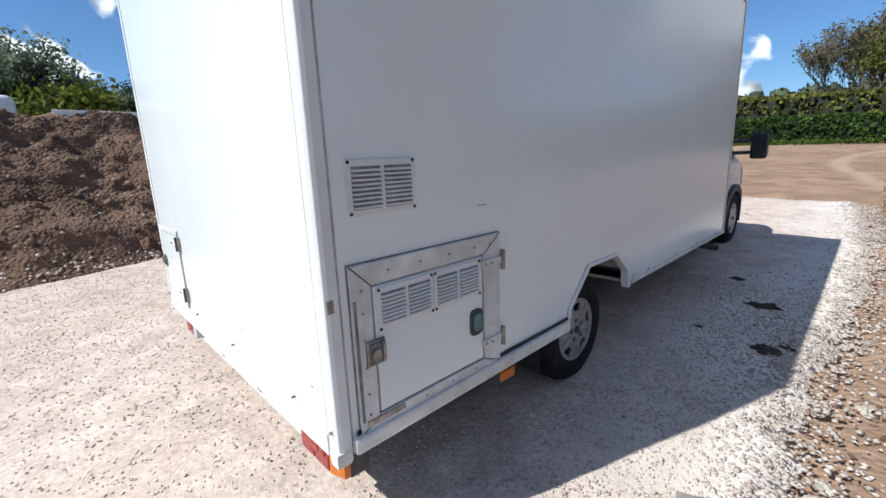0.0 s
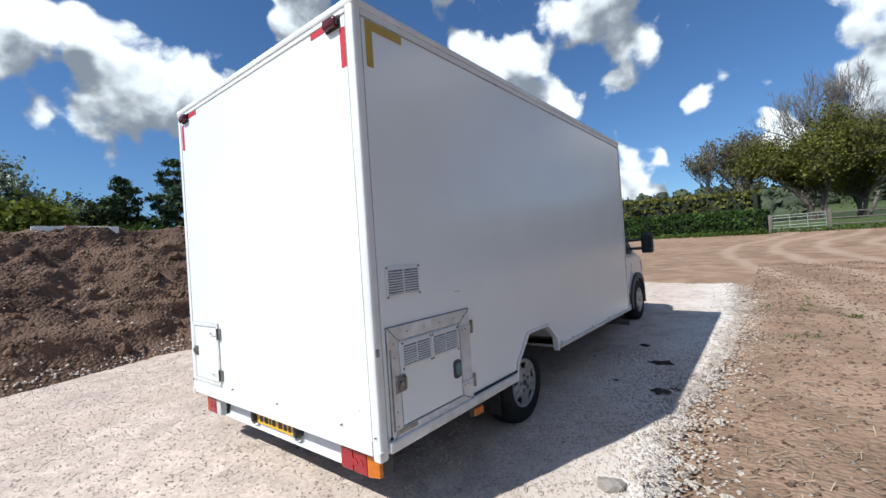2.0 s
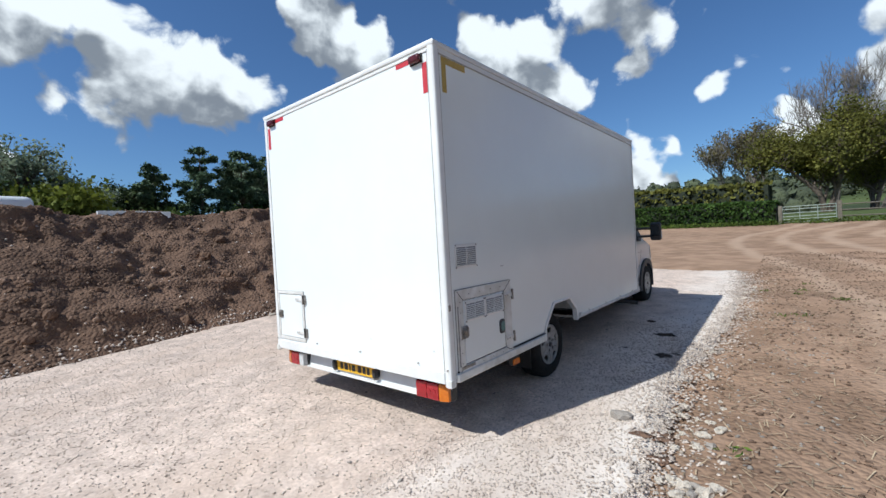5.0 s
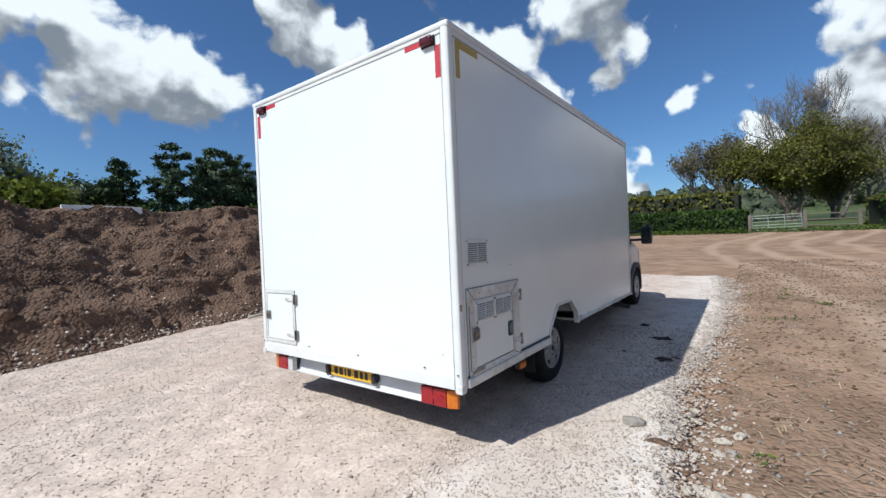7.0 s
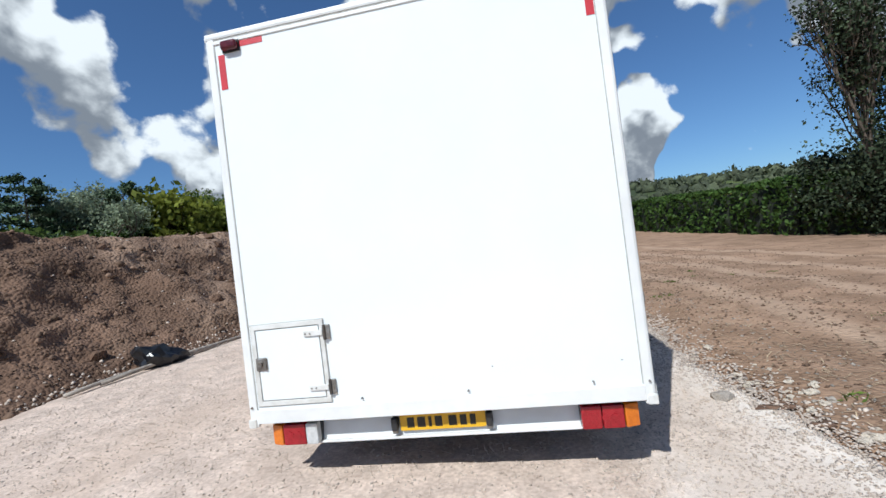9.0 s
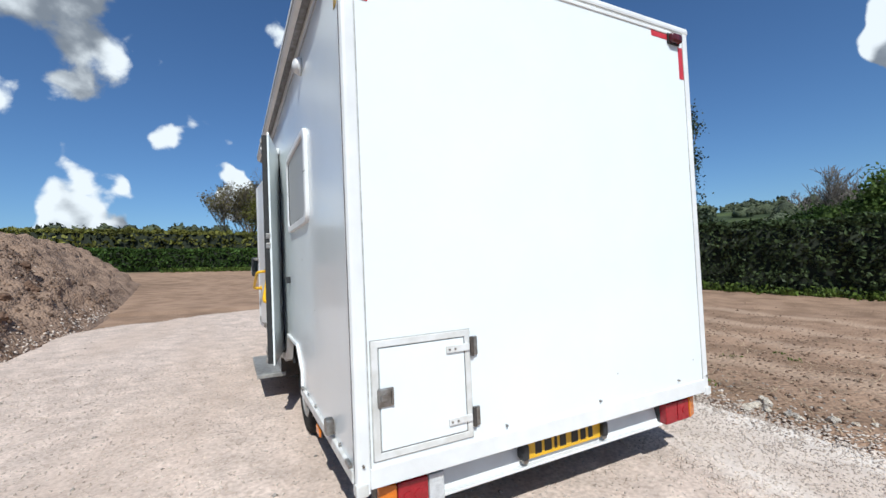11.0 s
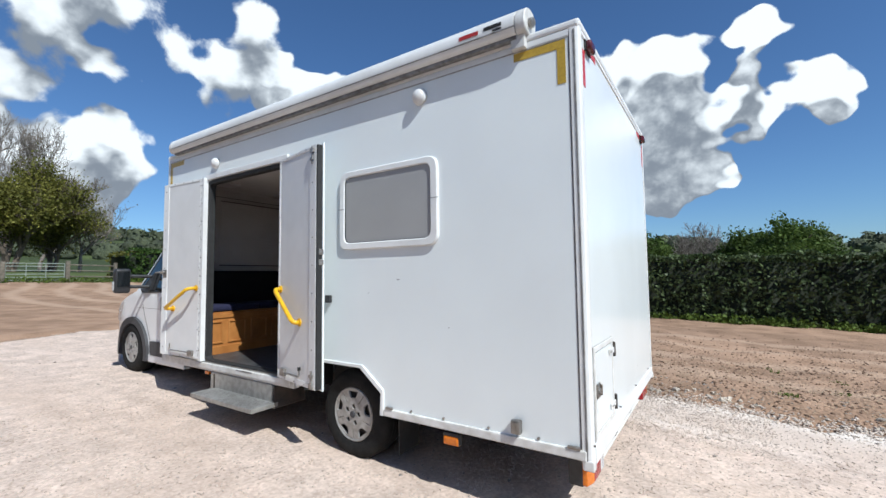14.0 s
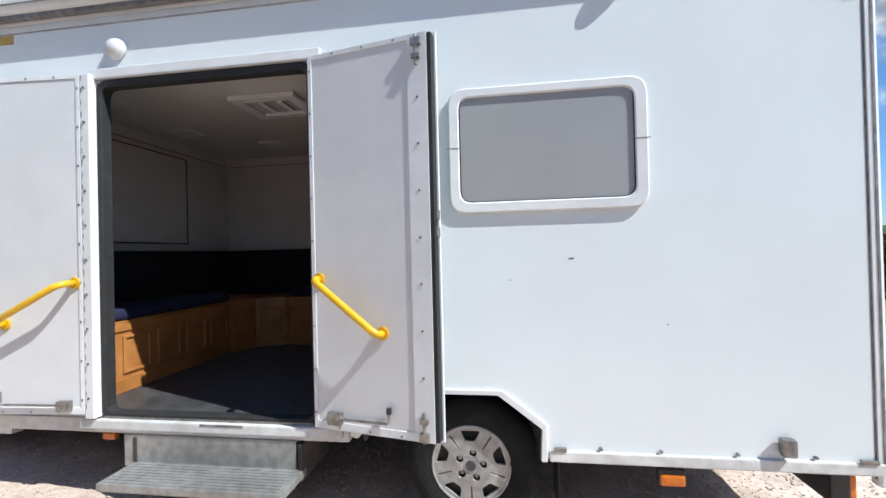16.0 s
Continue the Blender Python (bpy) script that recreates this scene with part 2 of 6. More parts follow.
LEAF_HEDGE = mat("hedge_leaf", (0.083, 0.143, 0.033), (0.045, 0.083, 0.021), 1.2, 0.5, 0.0, per_island=0.5, through_light=0.35, wear=0.35, spec=0.12)
LEAF_DARK = mat("dark_hedge_leaf", (0.084, 0.112, 0.047), (0.046, 0.066, 0.026), 0.9, 0.45, 0.0, per_island=0.55, through_light=0.2, wear=0.4, spec=0.12)
LEAF_OLIVE = mat("young_oak_leaf", (0.215, 0.205, 0.046), (0.118, 0.122, 0.032), 0.5, 0.6, 0.0, per_island=0.45, through_light=0.3, wear=0.3, spec=0.12)
LEAF_BRIGHT = mat("spring_leaf", (0.250, 0.275, 0.046), (0.145, 0.172, 0.034), 0.6, 0.6, 0.0, per_island=0.4, through_light=0.38, spec=0.12)
LEAF_GREEN = mat("tree_leaf", (0.118, 0.172, 0.042), (0.066, 0.100, 0.026), 0.6, 0.55, 0.0, per_island=0.45, through_light=0.35, spec=0.12)
LEAF_GREYGREEN = mat("willow_leaf", (0.338, 0.390, 0.260), (0.182, 0.221, 0.143), 0.6, 0.55, 0.0, per_island=0.4, through_light=0.35, spec=0.12)
NEEDLE = mat("pine_needle", (0.111, 0.161, 0.088), (0.050, 0.081, 0.043), 0.8, 0.6, 0.0, per_island=0.5, spec=0.12)
NEEDLE_DARK = mat("ivy_and_needle", (0.057, 0.075, 0.040), (0.026, 0.037, 0.020), 0.8, 0.5, 0.0, per_island=0.6, spec=0.12)
LEAF_BUD = mat("opening_buds", (0.20, 0.165, 0.075), (0.12, 0.105, 0.05), 0.5, 0.6, 0.0, per_island=0.4, through_light=0.3, spec=0.12)
TWIG = mat("bare_twig", (0.25, 0.215, 0.185), (0.17, 0.145, 0.125), 4.0, 0.9, 0.3, 30.0, per_island=0.2)
BARK = mat("bark", (0.169, 0.130, 0.098), (0.098, 0.075, 0.058), 5.0, 0.95, 0.6, 25.0)
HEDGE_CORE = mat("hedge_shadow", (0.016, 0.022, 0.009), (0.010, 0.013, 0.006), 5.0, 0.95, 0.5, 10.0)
GRASS = mat("grass_blade", (0.11, 0.16, 0.03), (0.07, 0.10, 0.02), 3.0, 0.6, 0.0, per_island=0.4, through_light=0.2, spec=0.12)
WOOD_GREY = mat("weathered_timber", (0.19, 0.165, 0.13), (0.12, 0.105, 0.08), 8.0, 0.85, 0.4, 40.0)
GALV = mat("galvanised_steel", (0.34, 0.385, 0.345), (0.25, 0.29, 0.25), 12.0, 0.5, 0.1, 60.0, metal=0.3)
BLACK_BAG = mat("black_polythene", (0.012, 0.013, 0.018), (0.008, 0.009, 0.012), 8.0, 0.3, 0.3, 20.0)


def field_material():
    m = mat("field_soil", (0.40, 0.263, 0.178), (0.268, 0.172, 0.114), 1.6, 0.95, 0.45, 22.0, wear=0.22, spec=0.15, voronoi=True, depth=0.05)
    N, L = m.node_tree.nodes, m.node_tree.links
    b = N["Principled BSDF"]
    col = b.inputs["Base Color"].links[0].from_socket
    tc = N.new("ShaderNodeTexCoord")
    sep = N.new("ShaderNodeSeparateXYZ")
    L.new(tc.outputs["Object"], sep.inputs[0])
    # far pasture and woods beyond the field's edge
    far = N.new("ShaderNodeTexNoise")
    far.inputs["Scale"].default_value, far.inputs["Detail"].default_value = 0.02, 5
    L.new(tc.outputs["Object"], far.inputs["Vector"])
    ramp = N.new("ShaderNodeValToRGB")
    ramp.color_ramp.elements[0].position, ramp.color_ramp.elements[1].position = 0.42, 0.58
    ramp.color_ramp.elements[0].color, ramp.color_ramp.elements[1].color = (0.045, 0.06, 0.028, 1), (0.09, 0.115, 0.04, 1)
    L.new(far.outputs["Fac"], ramp.inputs[0])
    edge = N.new("ShaderNodeMapRange")
    L.new(sep.outputs["Y"], edge.inputs[0])
    edge.inputs[1].default_value, edge.inputs[2].default_value = 33.2, 34.2
    ex = N.new("ShaderNodeMapRange")
    L.new(sep.outputs["X"], ex.inputs[0])
    ex.inputs[1].default_value, ex.inputs[2].default_value = 15.0, 16.2
    el = N.new("ShaderNodeMapRange")
    L.new(sep.outputs["X"], el.inputs[0])
    el.inputs[1].default_value, el.inputs[2].default_value = -13.0, -14.5
    cur = edge.outputs[0]
    for o in (ex.outputs[0], el.outputs[0]):
        mx = N.new("ShaderNodeMath")
        mx.operation = "MAXIMUM"
        L.new(cur, mx.inputs[0])
        L.new(o, mx.inputs[1])
        cur = mx.outputs[0]
    # two pairs of pale wheel tracks that bend over the soil towards the gate
    def op(kind, p, q=0.0):
        n = N.new("ShaderNodeMath")
        n.operation = kind
        for k, v in enumerate((p, q)):
            if isinstance(v, float):
                n.inputs[k].default_value = v
            else:
                L.new(v, n.inputs[k])
        return n.outputs[0]
    wob = N.new("ShaderNodeTexNoise")
    wob.inputs["Scale"].default_value, wob.inputs["Detail"].default_value = 0.55, 6
    L.new(tc.outputs["Object"], wob.inputs["Vector"])
    def ease(lo, hi, most):
        n = N.new("ShaderNodeMapRange")
        n.interpolation_type = "SMOOTHSTEP"
        L.new(sep.outputs["Y"], n.inputs[0])
        n.inputs[1].default_value, n.inputs[2].default_value, n.inputs[4].default_value = lo, hi, most
        return n.outputs[0]
    centre = op("ADD", op("SUBTRACT", 4.05, ease(5.5, 22.0, 2.9)), ease(23.0, 33.5, 2.6))
    off = op("ADD", op("SUBTRACT", sep.outputs["X"], centre), op("MULTIPLY", op("SUBTRACT", wob.outputs["Fac"], 0.5), 0.9))
    track = None
    for shift in (0.85, 4.1):
        d = op("ABSOLUTE", op("SUBTRACT", op("ABSOLUTE", op("SUBTRACT", off, shift)), 0.85))
        track = d if track is None else op("MINIMUM", track, d)
    tr = N.new("ShaderNodeMapRange")
    tr.interpolation_type = "SMOOTHSTEP"
    L.new(track, tr.inputs[0])
    tr.inputs[1].default_value, tr.inputs[2].default_value, tr.inputs[3].default_value, tr.inputs[4].default_value = 0.06, 0.42, 0.6, 0.0
    pale = N.new("ShaderNodeMix")
    pale.data_type = "RGBA"
    L.new(tr.outputs[0], pale.inputs[0])
    L.new(col, pale.inputs[6])
    pale.inputs[7].default_value = (0.47, 0.335, 0.24, 1)
    mix = N.new("ShaderNodeMix")
    mix.data_type = "RGBA"
    L.new(cur, mix.inputs[0])
    L.new(pale.outputs[2], mix.inputs[6])
    L.new(ramp.outputs[0], mix.inputs[7])
    L.new(mix.outputs[2], b.inputs["Base Color"])
    return m


SOIL = field_material()


def pale_rim(m):
    """Fresh white stone towards the pad's far end and its right-hand rim; the middle is dusted pink by traffic."""
    N, L = m.node_tree.nodes, m.node_tree.links
    b = N["Principled BSDF"]
    col = b.inputs["Base Color"].links[0].from_socket
    tc, sep, nz = N.new("ShaderNodeTexCoord"), N.new("ShaderNodeSeparateXYZ"), N.new("ShaderNodeTexNoise")
    L.new(tc.outputs["Object"], sep.inputs[0])
    L.new(tc.outputs["Object"], nz.inputs["Vector"])
    nz.inputs["Scale"].default_value, nz.inputs["Detail"].default_value = 1.1, 6
    wob = N.new("ShaderNodeMath")
    wob.operation = "MULTIPLY_ADD"
    L.new(nz.outputs["Fac"], wob.inputs[0])
    wob.inputs[1].default_value = 2.2
    L.new(sep.outputs["X"], wob.inputs[2])
    mr = N.new("ShaderNodeMapRange")
    L.new(wob.outputs[0], mr.inputs[0])
    mr.inputs[1].default_value, mr.inputs[2].default_value, mr.inputs[4].default_value = 2.1, 3.2, 0.75
    mix = N.new("ShaderNodeMix")
    mix.data_type = "RGBA"
    L.new(mr.outputs[0], mix.inputs[0])
    L.new(col, mix.inputs[6])
    mix.inputs[7].default_value = (0.78, 0.71, 0.64, 1)
    L.new(mix.outputs[2], b.inputs["Base Color"])


pale_rim(GRAVEL)


def overlay(m, colour, most, scale, stretch, lo, hi, along=None):
    """A second soil or dust over a material, in patches; along = (axis, from, to) lets it set in along an axis."""
    N, L = m.node_tree.nodes, m.node_tree.links
    b = N["Principled BSDF"]
    col = b.inputs["Base Color"].links[0].from_socket
    tc, mp, nz = N.new("ShaderNodeTexCoord"), N.new("ShaderNodeMapping"), N.new("ShaderNodeTexNoise")
    mp.inputs["Scale"].default_value = stretch
    L.new(tc.outputs["Object"], mp.inputs[0])
    L.new(mp.outputs[0], nz.inputs["Vector"])
    nz.inputs["Scale"].default_value, nz.inputs["Detail"].default_value = scale, 7
    val = nz.outputs["Fac"]
    if along:
        sep, way = N.new("ShaderNodeSeparateXYZ"), N.new("ShaderNodeMapRange")
        L.new(tc.outputs["Object"], sep.inputs[0])
        L.new(sep.outputs[along[0]], way.inputs[0])
        way.inputs[1].default_value, way.inputs[2].default_value, way.inputs[3].default_value, way.inputs[4].default_value = along[1], along[2], -0.25, 0.35
        ad = N.new("ShaderNodeMath")
        L.new(val, ad.inputs[0])
        L.new(way.outputs[0], ad.inputs[1])
        val = ad.outputs[0]
    mr, mix = N.new("ShaderNodeMapRange"), N.new("ShaderNodeMix")
    mr.interpolation_type = "SMOOTHSTEP"
    L.new(val, mr.inputs[0])
    mr.inputs[1].default_value, mr.inputs[2].default_value, mr.inputs[4].default_value = lo, hi, most
    mix.data_type = "RGBA"
    L.new(mr.outputs[0], mix.inputs[0])
    L.new(col, mix.inputs[6])
    mix.inputs[7].default_value = (*colour, 1)
    L.new(mix.outputs[2], b.inputs["Base Color"])


# wheel-worn dusty lanes on the gravel, and drier earth on the far part of the bank
overlay(GRAVEL, (0.53, 0.40, 0.315), 0.42, 0.9, (1.0, 0.22, 1.0), 0.46, 0.66)
overlay(BANK_SOIL, (0.33, 0.225, 0.16), 0.85, 0.7, (1.0, 1.0, 1.0), 0.42, 0.72, ("Y", 2.0, 10.0))

# ---- builders ----
rng = np.random.default_rng(7)


def np_mesh(name, V, F, material, smooth=False):
    """A mesh from an array of places and an array of equal-sized faces."""
    V, F = np.asarray(V, dtype=np.float32), np.asarray(F, dtype=np.int32)
    me = bpy.data.meshes.new(name)
    n, k = F.shape
    me.vertices.add(len(V))
    me.vertices.foreach_set("co", V.ravel())
    me.loops.add(n * k)
    me.loops.foreach_set("vertex_index", F.ravel())
    me.polygons.add(n)
    me.polygons.foreach_set("loop_start", np.arange(0, n * k, k, dtype=np.int32))
    if smooth:
        me.polygons.foreach_set("use_smooth", np.ones(n, dtype=bool))
    me.materials.append(material)
    me.update(calc_edges=True)
    me.validate()
    return me


def finish(name, bm, material, smooth=False):
    bmesh.ops.recalc_face_normals(bm, faces=bm.faces)
    me = bpy.data.meshes.new(name)
    bm.to_mesh(me)
    bm.free()
    if smooth:
        for p in me.polygons:
            p.use_smooth = True
    me.materials.append(material)
    return me


def hang(ob, parent):
    ob.parent = parent
    m = parent.matrix_basis.copy()
    if parent.parent:
        m = parent.parent.matrix_basis @ parent.matrix_parent_inverse @ m
    ob.matrix_parent_inverse = m.inverted()
    return ob


def part(name, bm, material, parent, label="", smooth=False):
    me = bm if isinstance(bm, bpy.types.Mesh) else finish(name, bm, material, smooth)
    ob = hang(new(name, me), parent)
    return tagged(ob, label) if label else ob


def thing(name, at, label, category, group="", kind=""):
    ob = new(name)
    ob.matrix_basis = pose(*at)
    return tagged(ob, label, category, group, kind)


def box(a, b, bevel=0.0, bm=None, seg=2):
    t = bmesh.new()
    bmesh.ops.create_cube(t, size=1)
    for v in t.verts:
        v.co = Vector([a[i] if v.co[i] < 0 else b[i] for i in range(3)])
    if bevel:
        bmesh.ops.bevel(t, geom=list(t.edges), offset=bevel, segments=seg, affect="EDGES", profile=0.6)
    return merge(bm, t)


def merge(bm, t):
    if bm is None:
        return t
    me = bpy.data.meshes.new("tmp")
    t.to_mesh(me)
    t.free()
    bm.from_mesh(me)
    bpy.data.meshes.remove(me)
    return bm


def turn(bm, m):
    bmesh.ops.transform(bm, matrix=m, verts=bm.verts)
    return bm


def rod(p, q, r, r2=None, n=12, bm=None, bevel=0.0):
    p, q = Vector(p), Vector(q)
    t = bmesh.new()
    bmesh.ops.create_cone(t, cap_ends=True, segments=n, radius1=r, radius2=r if r2 is None else r2, depth=(q - p).length)
    if bevel:
        bmesh.ops.bevel(t, geom=[e for e in t.edges if len(e.link_faces) == 2 and any(len(f.verts) > 4 for f in e.link_faces)], offset=bevel, segments=2, affect="EDGES")
    bmesh.ops.transform(t, matrix=Matrix.Translation((p + q) / 2) @ (q - p).to_track_quat("Z", "Y").to_matrix().to_4x4(), verts=t.verts)
    return merge(bm, t)


def pipe(path, r, n=10, bm=None):
    """A round bar bent along a path."""
    t = bmesh.new()
    path = [Vector(p) for p in path]
    rings = []
    for i, p in enumerate(path):
        d = (path[min(i + 1, len(path) - 1)] - path[max(i - 1, 0)]).normalized()
        q = d.to_track_quat("Z", "Y")
        rings.append([t.verts.new(p + q @ Vector((r * math.cos(a * math.tau / n), r * math.sin(a * math.tau / n), 0))) for a in range(n)])
    for a, b in zip(rings, rings[1:]):
        for i in range(n):
            t.faces.new((a[i], a[(i + 1) % n], b[(i + 1) % n], b[i]))
    t.faces.new(rings[0])
    t.faces.new(rings[-1])
    return merge(bm, t)


def rounded(pts, r, seg=4):
    """The outline pts with its corners rounded."""
    out = []
    n = len(pts)
    for i in range(n):
        p, a, b = Vector(pts[i]), Vector(pts[i - 1]), Vector(pts[(i + 1) % n])
        k = min(r, (a - p).length * 0.45, (b - p).length * 0.45)
        s, e = p + (a - p).normalized() * k, p + (b - p).normalized() * k
        for j in range(seg + 1):
            u = j / seg
            out.append(s * (1 - u) ** 2 + p * 2 * u * (1 - u) + e * u * u)
    return out


def slab(outline, holes, axis, lo, hi, bm=None, bevel=0.0):
    """A plate cut to an outline with holes; the outline's two numbers are the axes other than the given one."""
    t = bmesh.new()
    other = [i for i in range(3) if i != axis]

    def put(p, h):
        c = [0, 0, 0]
        c[other[0]], c[other[1]], c[axis] = p[0], p[1], h
        return c
    edges = []
    for loop in [outline, *holes]:
        vs = [t.verts.new(put(p, lo)) for p in loop]
        edges += [t.edges.new((vs[i], vs[(i + 1) % len(vs)])) for i in range(len(vs))]
    bmesh.ops.triangle_fill(t, edges=edges, use_beauty=True, use_dissolve=False)
    ex = bmesh.ops.extrude_face_region(t, geom=list(t.faces))
    d = [0, 0, 0]
    d[axis] = hi - lo
    bmesh.ops.translate(t, vec=d, verts=[v for v in ex["geom"] if isinstance(v, bmesh.types.BMVert)])
    if bevel:
        es = [e for e in t.edges if len(e.link_faces) == 2 and e.calc_face_angle(0) > 0.6]
        bmesh.ops.bevel(t, geom=es, offset=bevel, segments=1, affect="EDGES")
    return merge(bm, t)


def rect(a0, b0, a1, b1):
    return [(a0, b0), (a1, b0), (a1, b1), (a0, b1)]


# ---- ground ----


def hills(x, y):
    """The rise of the land far off: a low ridge beyond the fields."""
    d = math.hypot(x, y)
    ahead = 0.5 + 0.5 * math.cos(math.atan2(x, y) - 0.45)
    s = min(1.0, max(0.0, (d - 75) / 300.0))
    return s * s * (3 - 2 * s) * (9 + 22 * ahead) * (0.85 + 0.3 * noise.noise(Vector((x * 0.006, y * 0.006, 3.0))))


def gz(x, y):
    near = max(-60.0, min(60.0, y)), max(-40.0, min(40.0, x))
    z = 0.02 + 0.03 * near[0] - 0.025 * near[1]
    if y > 8:
        z += 0.00065 * (min(y, 45.0) - 8) ** 2
    return z


def on_pad(x, y):
    return -5.2 < x < 2.3 and -14 < y < 11


def land(x, y):
    z = gz(x, y) + hills(x, y)
    if x > 2.2 and math.hypot(x, y) < 60:
        z += 0.05 * noise.fractal(Vector((x * 0.8, y * 0.8, 0)), 1.0, 2.0, 4) + 0.02 * noise.noise(Vector((x * 3.1, y * 3.1, 5)))
        z += 0.06 * min(1.0, max(0.0, (x - 2.4) / 0.5))
    if -5.6 < x < 2.45 and -14 < y < 11.5:
        z -= 0.06
    return z


xs = np.concatenate([-np.geomspace(900, 14, 26), np.arange(-13, 2, 1.0), np.arange(2, 8, 0.12), np.arange(8, 17, 0.3), np.geomspace(17.5, 900, 26)])
ys = np.concatenate([-np.geomspace(900, 9, 24), np.arange(-8, 13, 0.14), np.arange(13, 36, 0.4), np.geomspace(36.5, 900, 34)])
V = [(x, y, land(x, y)) for y in ys for x in xs]
W = len(xs)
ii, jj = np.meshgrid(np.arange(len(ys) - 1), np.arange(W - 1), indexing="ij")
F = np.stack([ii * W + jj, ii * W + jj + 1, (ii + 1) * W + jj + 1, (ii + 1) * W + jj], -1).reshape(-1, 4)
tagged(new("ground", np_mesh("ground", V, F, SOIL, True)), "bare brown field soil with pale wheel tracks, green hills beyond", "ground", kind="structure")

# the gravel pad, with a ragged rim
rim = [(2.35, -16), (2.4, -6), (2.45, -3.5), (2.35, -1.9), (2.2, -1.35), (2.5, -0.6), (2.45, 0.5), (2.3, 1.6), (2.22, 2.5), (2.35, 3.9), (2.42, 6.6), (2.3, 9.0),
       (2.1, 11.2), (0.9, 11.0), (-0.1, 11.3), (-1.2, 10.7), (-2.3, 10.3), (-3.1, 9.5), (-4.0, 9.2), (-4.8, 8.0)]


def pad_edge(y):
    pts = [p for p in rim[:13]]
    return float(np.interp(y, [p[1] for p in pts], [p[0] for p in pts])) + 0.13 * noise.fractal(Vector((0, y * 2.6, 1)), 0.8, 2.0, 5)


def pad_end(x):
    pts = sorted(rim[12:])
    return float(np.interp(x, [p[0] for p in pts], [p[1] for p in pts])) + 0.12 * noise.fractal(Vector((x * 2.0, 0, 4)), 0.9, 2.0, 4)


def pad_height(x, y):
    return gz(x, y) + 0.012 + 0.018 * noise.noise(Vector((x * 0.7, y * 0.7, 2))) + 0.010 * noise.noise(Vector((x * 5, y * 5, 0))) + 0.006 * noise.noise(Vector((x * 14, y * 14, 0)))


NU, NV = 110, 330
V = []
for j in range(NV + 1):
    y0 = -15 + 26.5 * j / NV
    for i in range(NU + 1):
        u = i / NU
        x = -5.7 + (pad_edge(y0) + 5.7) * u
        y = min(y0, pad_end(x))
        fall = 0.07 * (max(0.0, (u - 0.985) / 0.015) + (1.0 if y < y0 else 0.0))
        V.append((x, y, pad_height(x, y) - fall))
ii, jj = np.meshgrid(np.arange(NV), np.arange(NU), indexing="ij")
W = NU + 1
F = np.stack([ii * W + jj, ii * W + jj + 1, (ii + 1) * W + jj + 1, (ii + 1) * W + jj], -1).reshape(-1, 4)
tagged(new("gravel_pad", np_mesh("gravel_pad", V, F, GRAVEL, True)), "compacted pale pinkish limestone gravel hardstanding with a ragged edge", "gravel", kind="structure")


# loose chips: little eight-sided stones
def stones(name, places, size, material, flat=0.6):
    n = len(places)
    base = np.array([(1, 0, 0), (-1, 0, 0), (0, 1, 0), (0, -1, 0), (0, 0, 1), (0, 0, -1)], dtype=np.float32)
    tri = np.array([(0, 2, 4), (2, 1, 4), (1, 3, 4), (3, 0, 4), (2, 0, 5), (1, 2, 5), (3, 1, 5), (0, 3, 5)])
    s = size * rng.uniform(0.45, 1.5, (n, 1, 1)) * rng.uniform(0.6, 1.3, (n, 6, 1))
    v = base[None] * s
    v[:, :, 2] *= flat
    tilt = rng.uniform(-0.5, 0.5, n)
    v2 = v.copy()
    v2[:, :, 2] = v[:, :, 2] + v[:, :, 0] * tilt[:, None]
    a = rng.uniform(0, math.tau, n)
    c, s2 = np.cos(a)[:, None], np.sin(a)[:, None]
    x, y = v2[:, :, 0] * c - v2[:, :, 1] * s2, v2[:, :, 0] * s2 + v2[:, :, 1] * c
    v2[:, :, 0], v2[:, :, 1] = x, y
    v2 += np.asarray(places, dtype=np.float32)[:, None]
    f = (tri[None] + (np.arange(n) * 6)[:, None, None]).reshape(-1, 3)
    return np_mesh(name, v2.reshape(-1, 3), f, material)


def scatter_pad(n, x0, x1, y0, y1):
    out = []
    while len(out) < n:
        x, y = rng.uniform(x0, x1), rng.uniform(y0, y1)
        if x < pad_edge(y) and y < pad_end(x):
            out.append((x, y, pad_height(x, y) + 0.002))
    return out


tagged(new("gravel_chips", stones("gravel_chips", scatter_pad(34000, -4.9, 2.5, -3.5, 5.0) + scatter_pad(14000, 0.9, 2.5, -1.0, 4.5) + scatter_pad(6000, -4.9, 2.5, 5, 11), 0.0078, STONE)), "loose pale limestone chips strewn over the pad", "gravel", kind="stuff")
edge_places = []
for _ in range(6500):
    y = rng.uniform(-4, 11)
    x = pad_edge(y) + rng.normal(-0.01, 0.17)
    edge_places.append((x, y, max(pad_height(x, y), land(x, y)) + 0.004))
for _ in range(800):
    x = rng.uniform(-4.6, 2.1)
    y = pad_end(x) + rng.normal(0, 0.12)
    edge_places.append((x, y, max(pad_height(x, y) - 0.03, land(x, y)) + 0.004))
tagged(new("edge_chips", stones("edge_chips", edge_places, 0.016, STONE, 0.4)), "coarse white limestone spilling along the gravel edge", "gravel", kind="stuff")
dark = [(rng.uniform(2.35, 3.4), rng.uniform(-3, 6)) for _ in range(500)]
tagged(new("soil_stones", stones("soil_stones", [(x, y, land(x, y)) for x, y in dark] + scatter_pad(160, -4.5, 2.3, -3, 9), 0.016, GREY_STONE)), "small grey stones lying in soil and gravel", "stones", kind="stuff")
clods = []
for _ in range(9000):
    x, y = 2.4 + abs(rng.normal(0, 3.2)), rng.uniform(-4, 16)
    clods.append((x, y, land(x, y)))
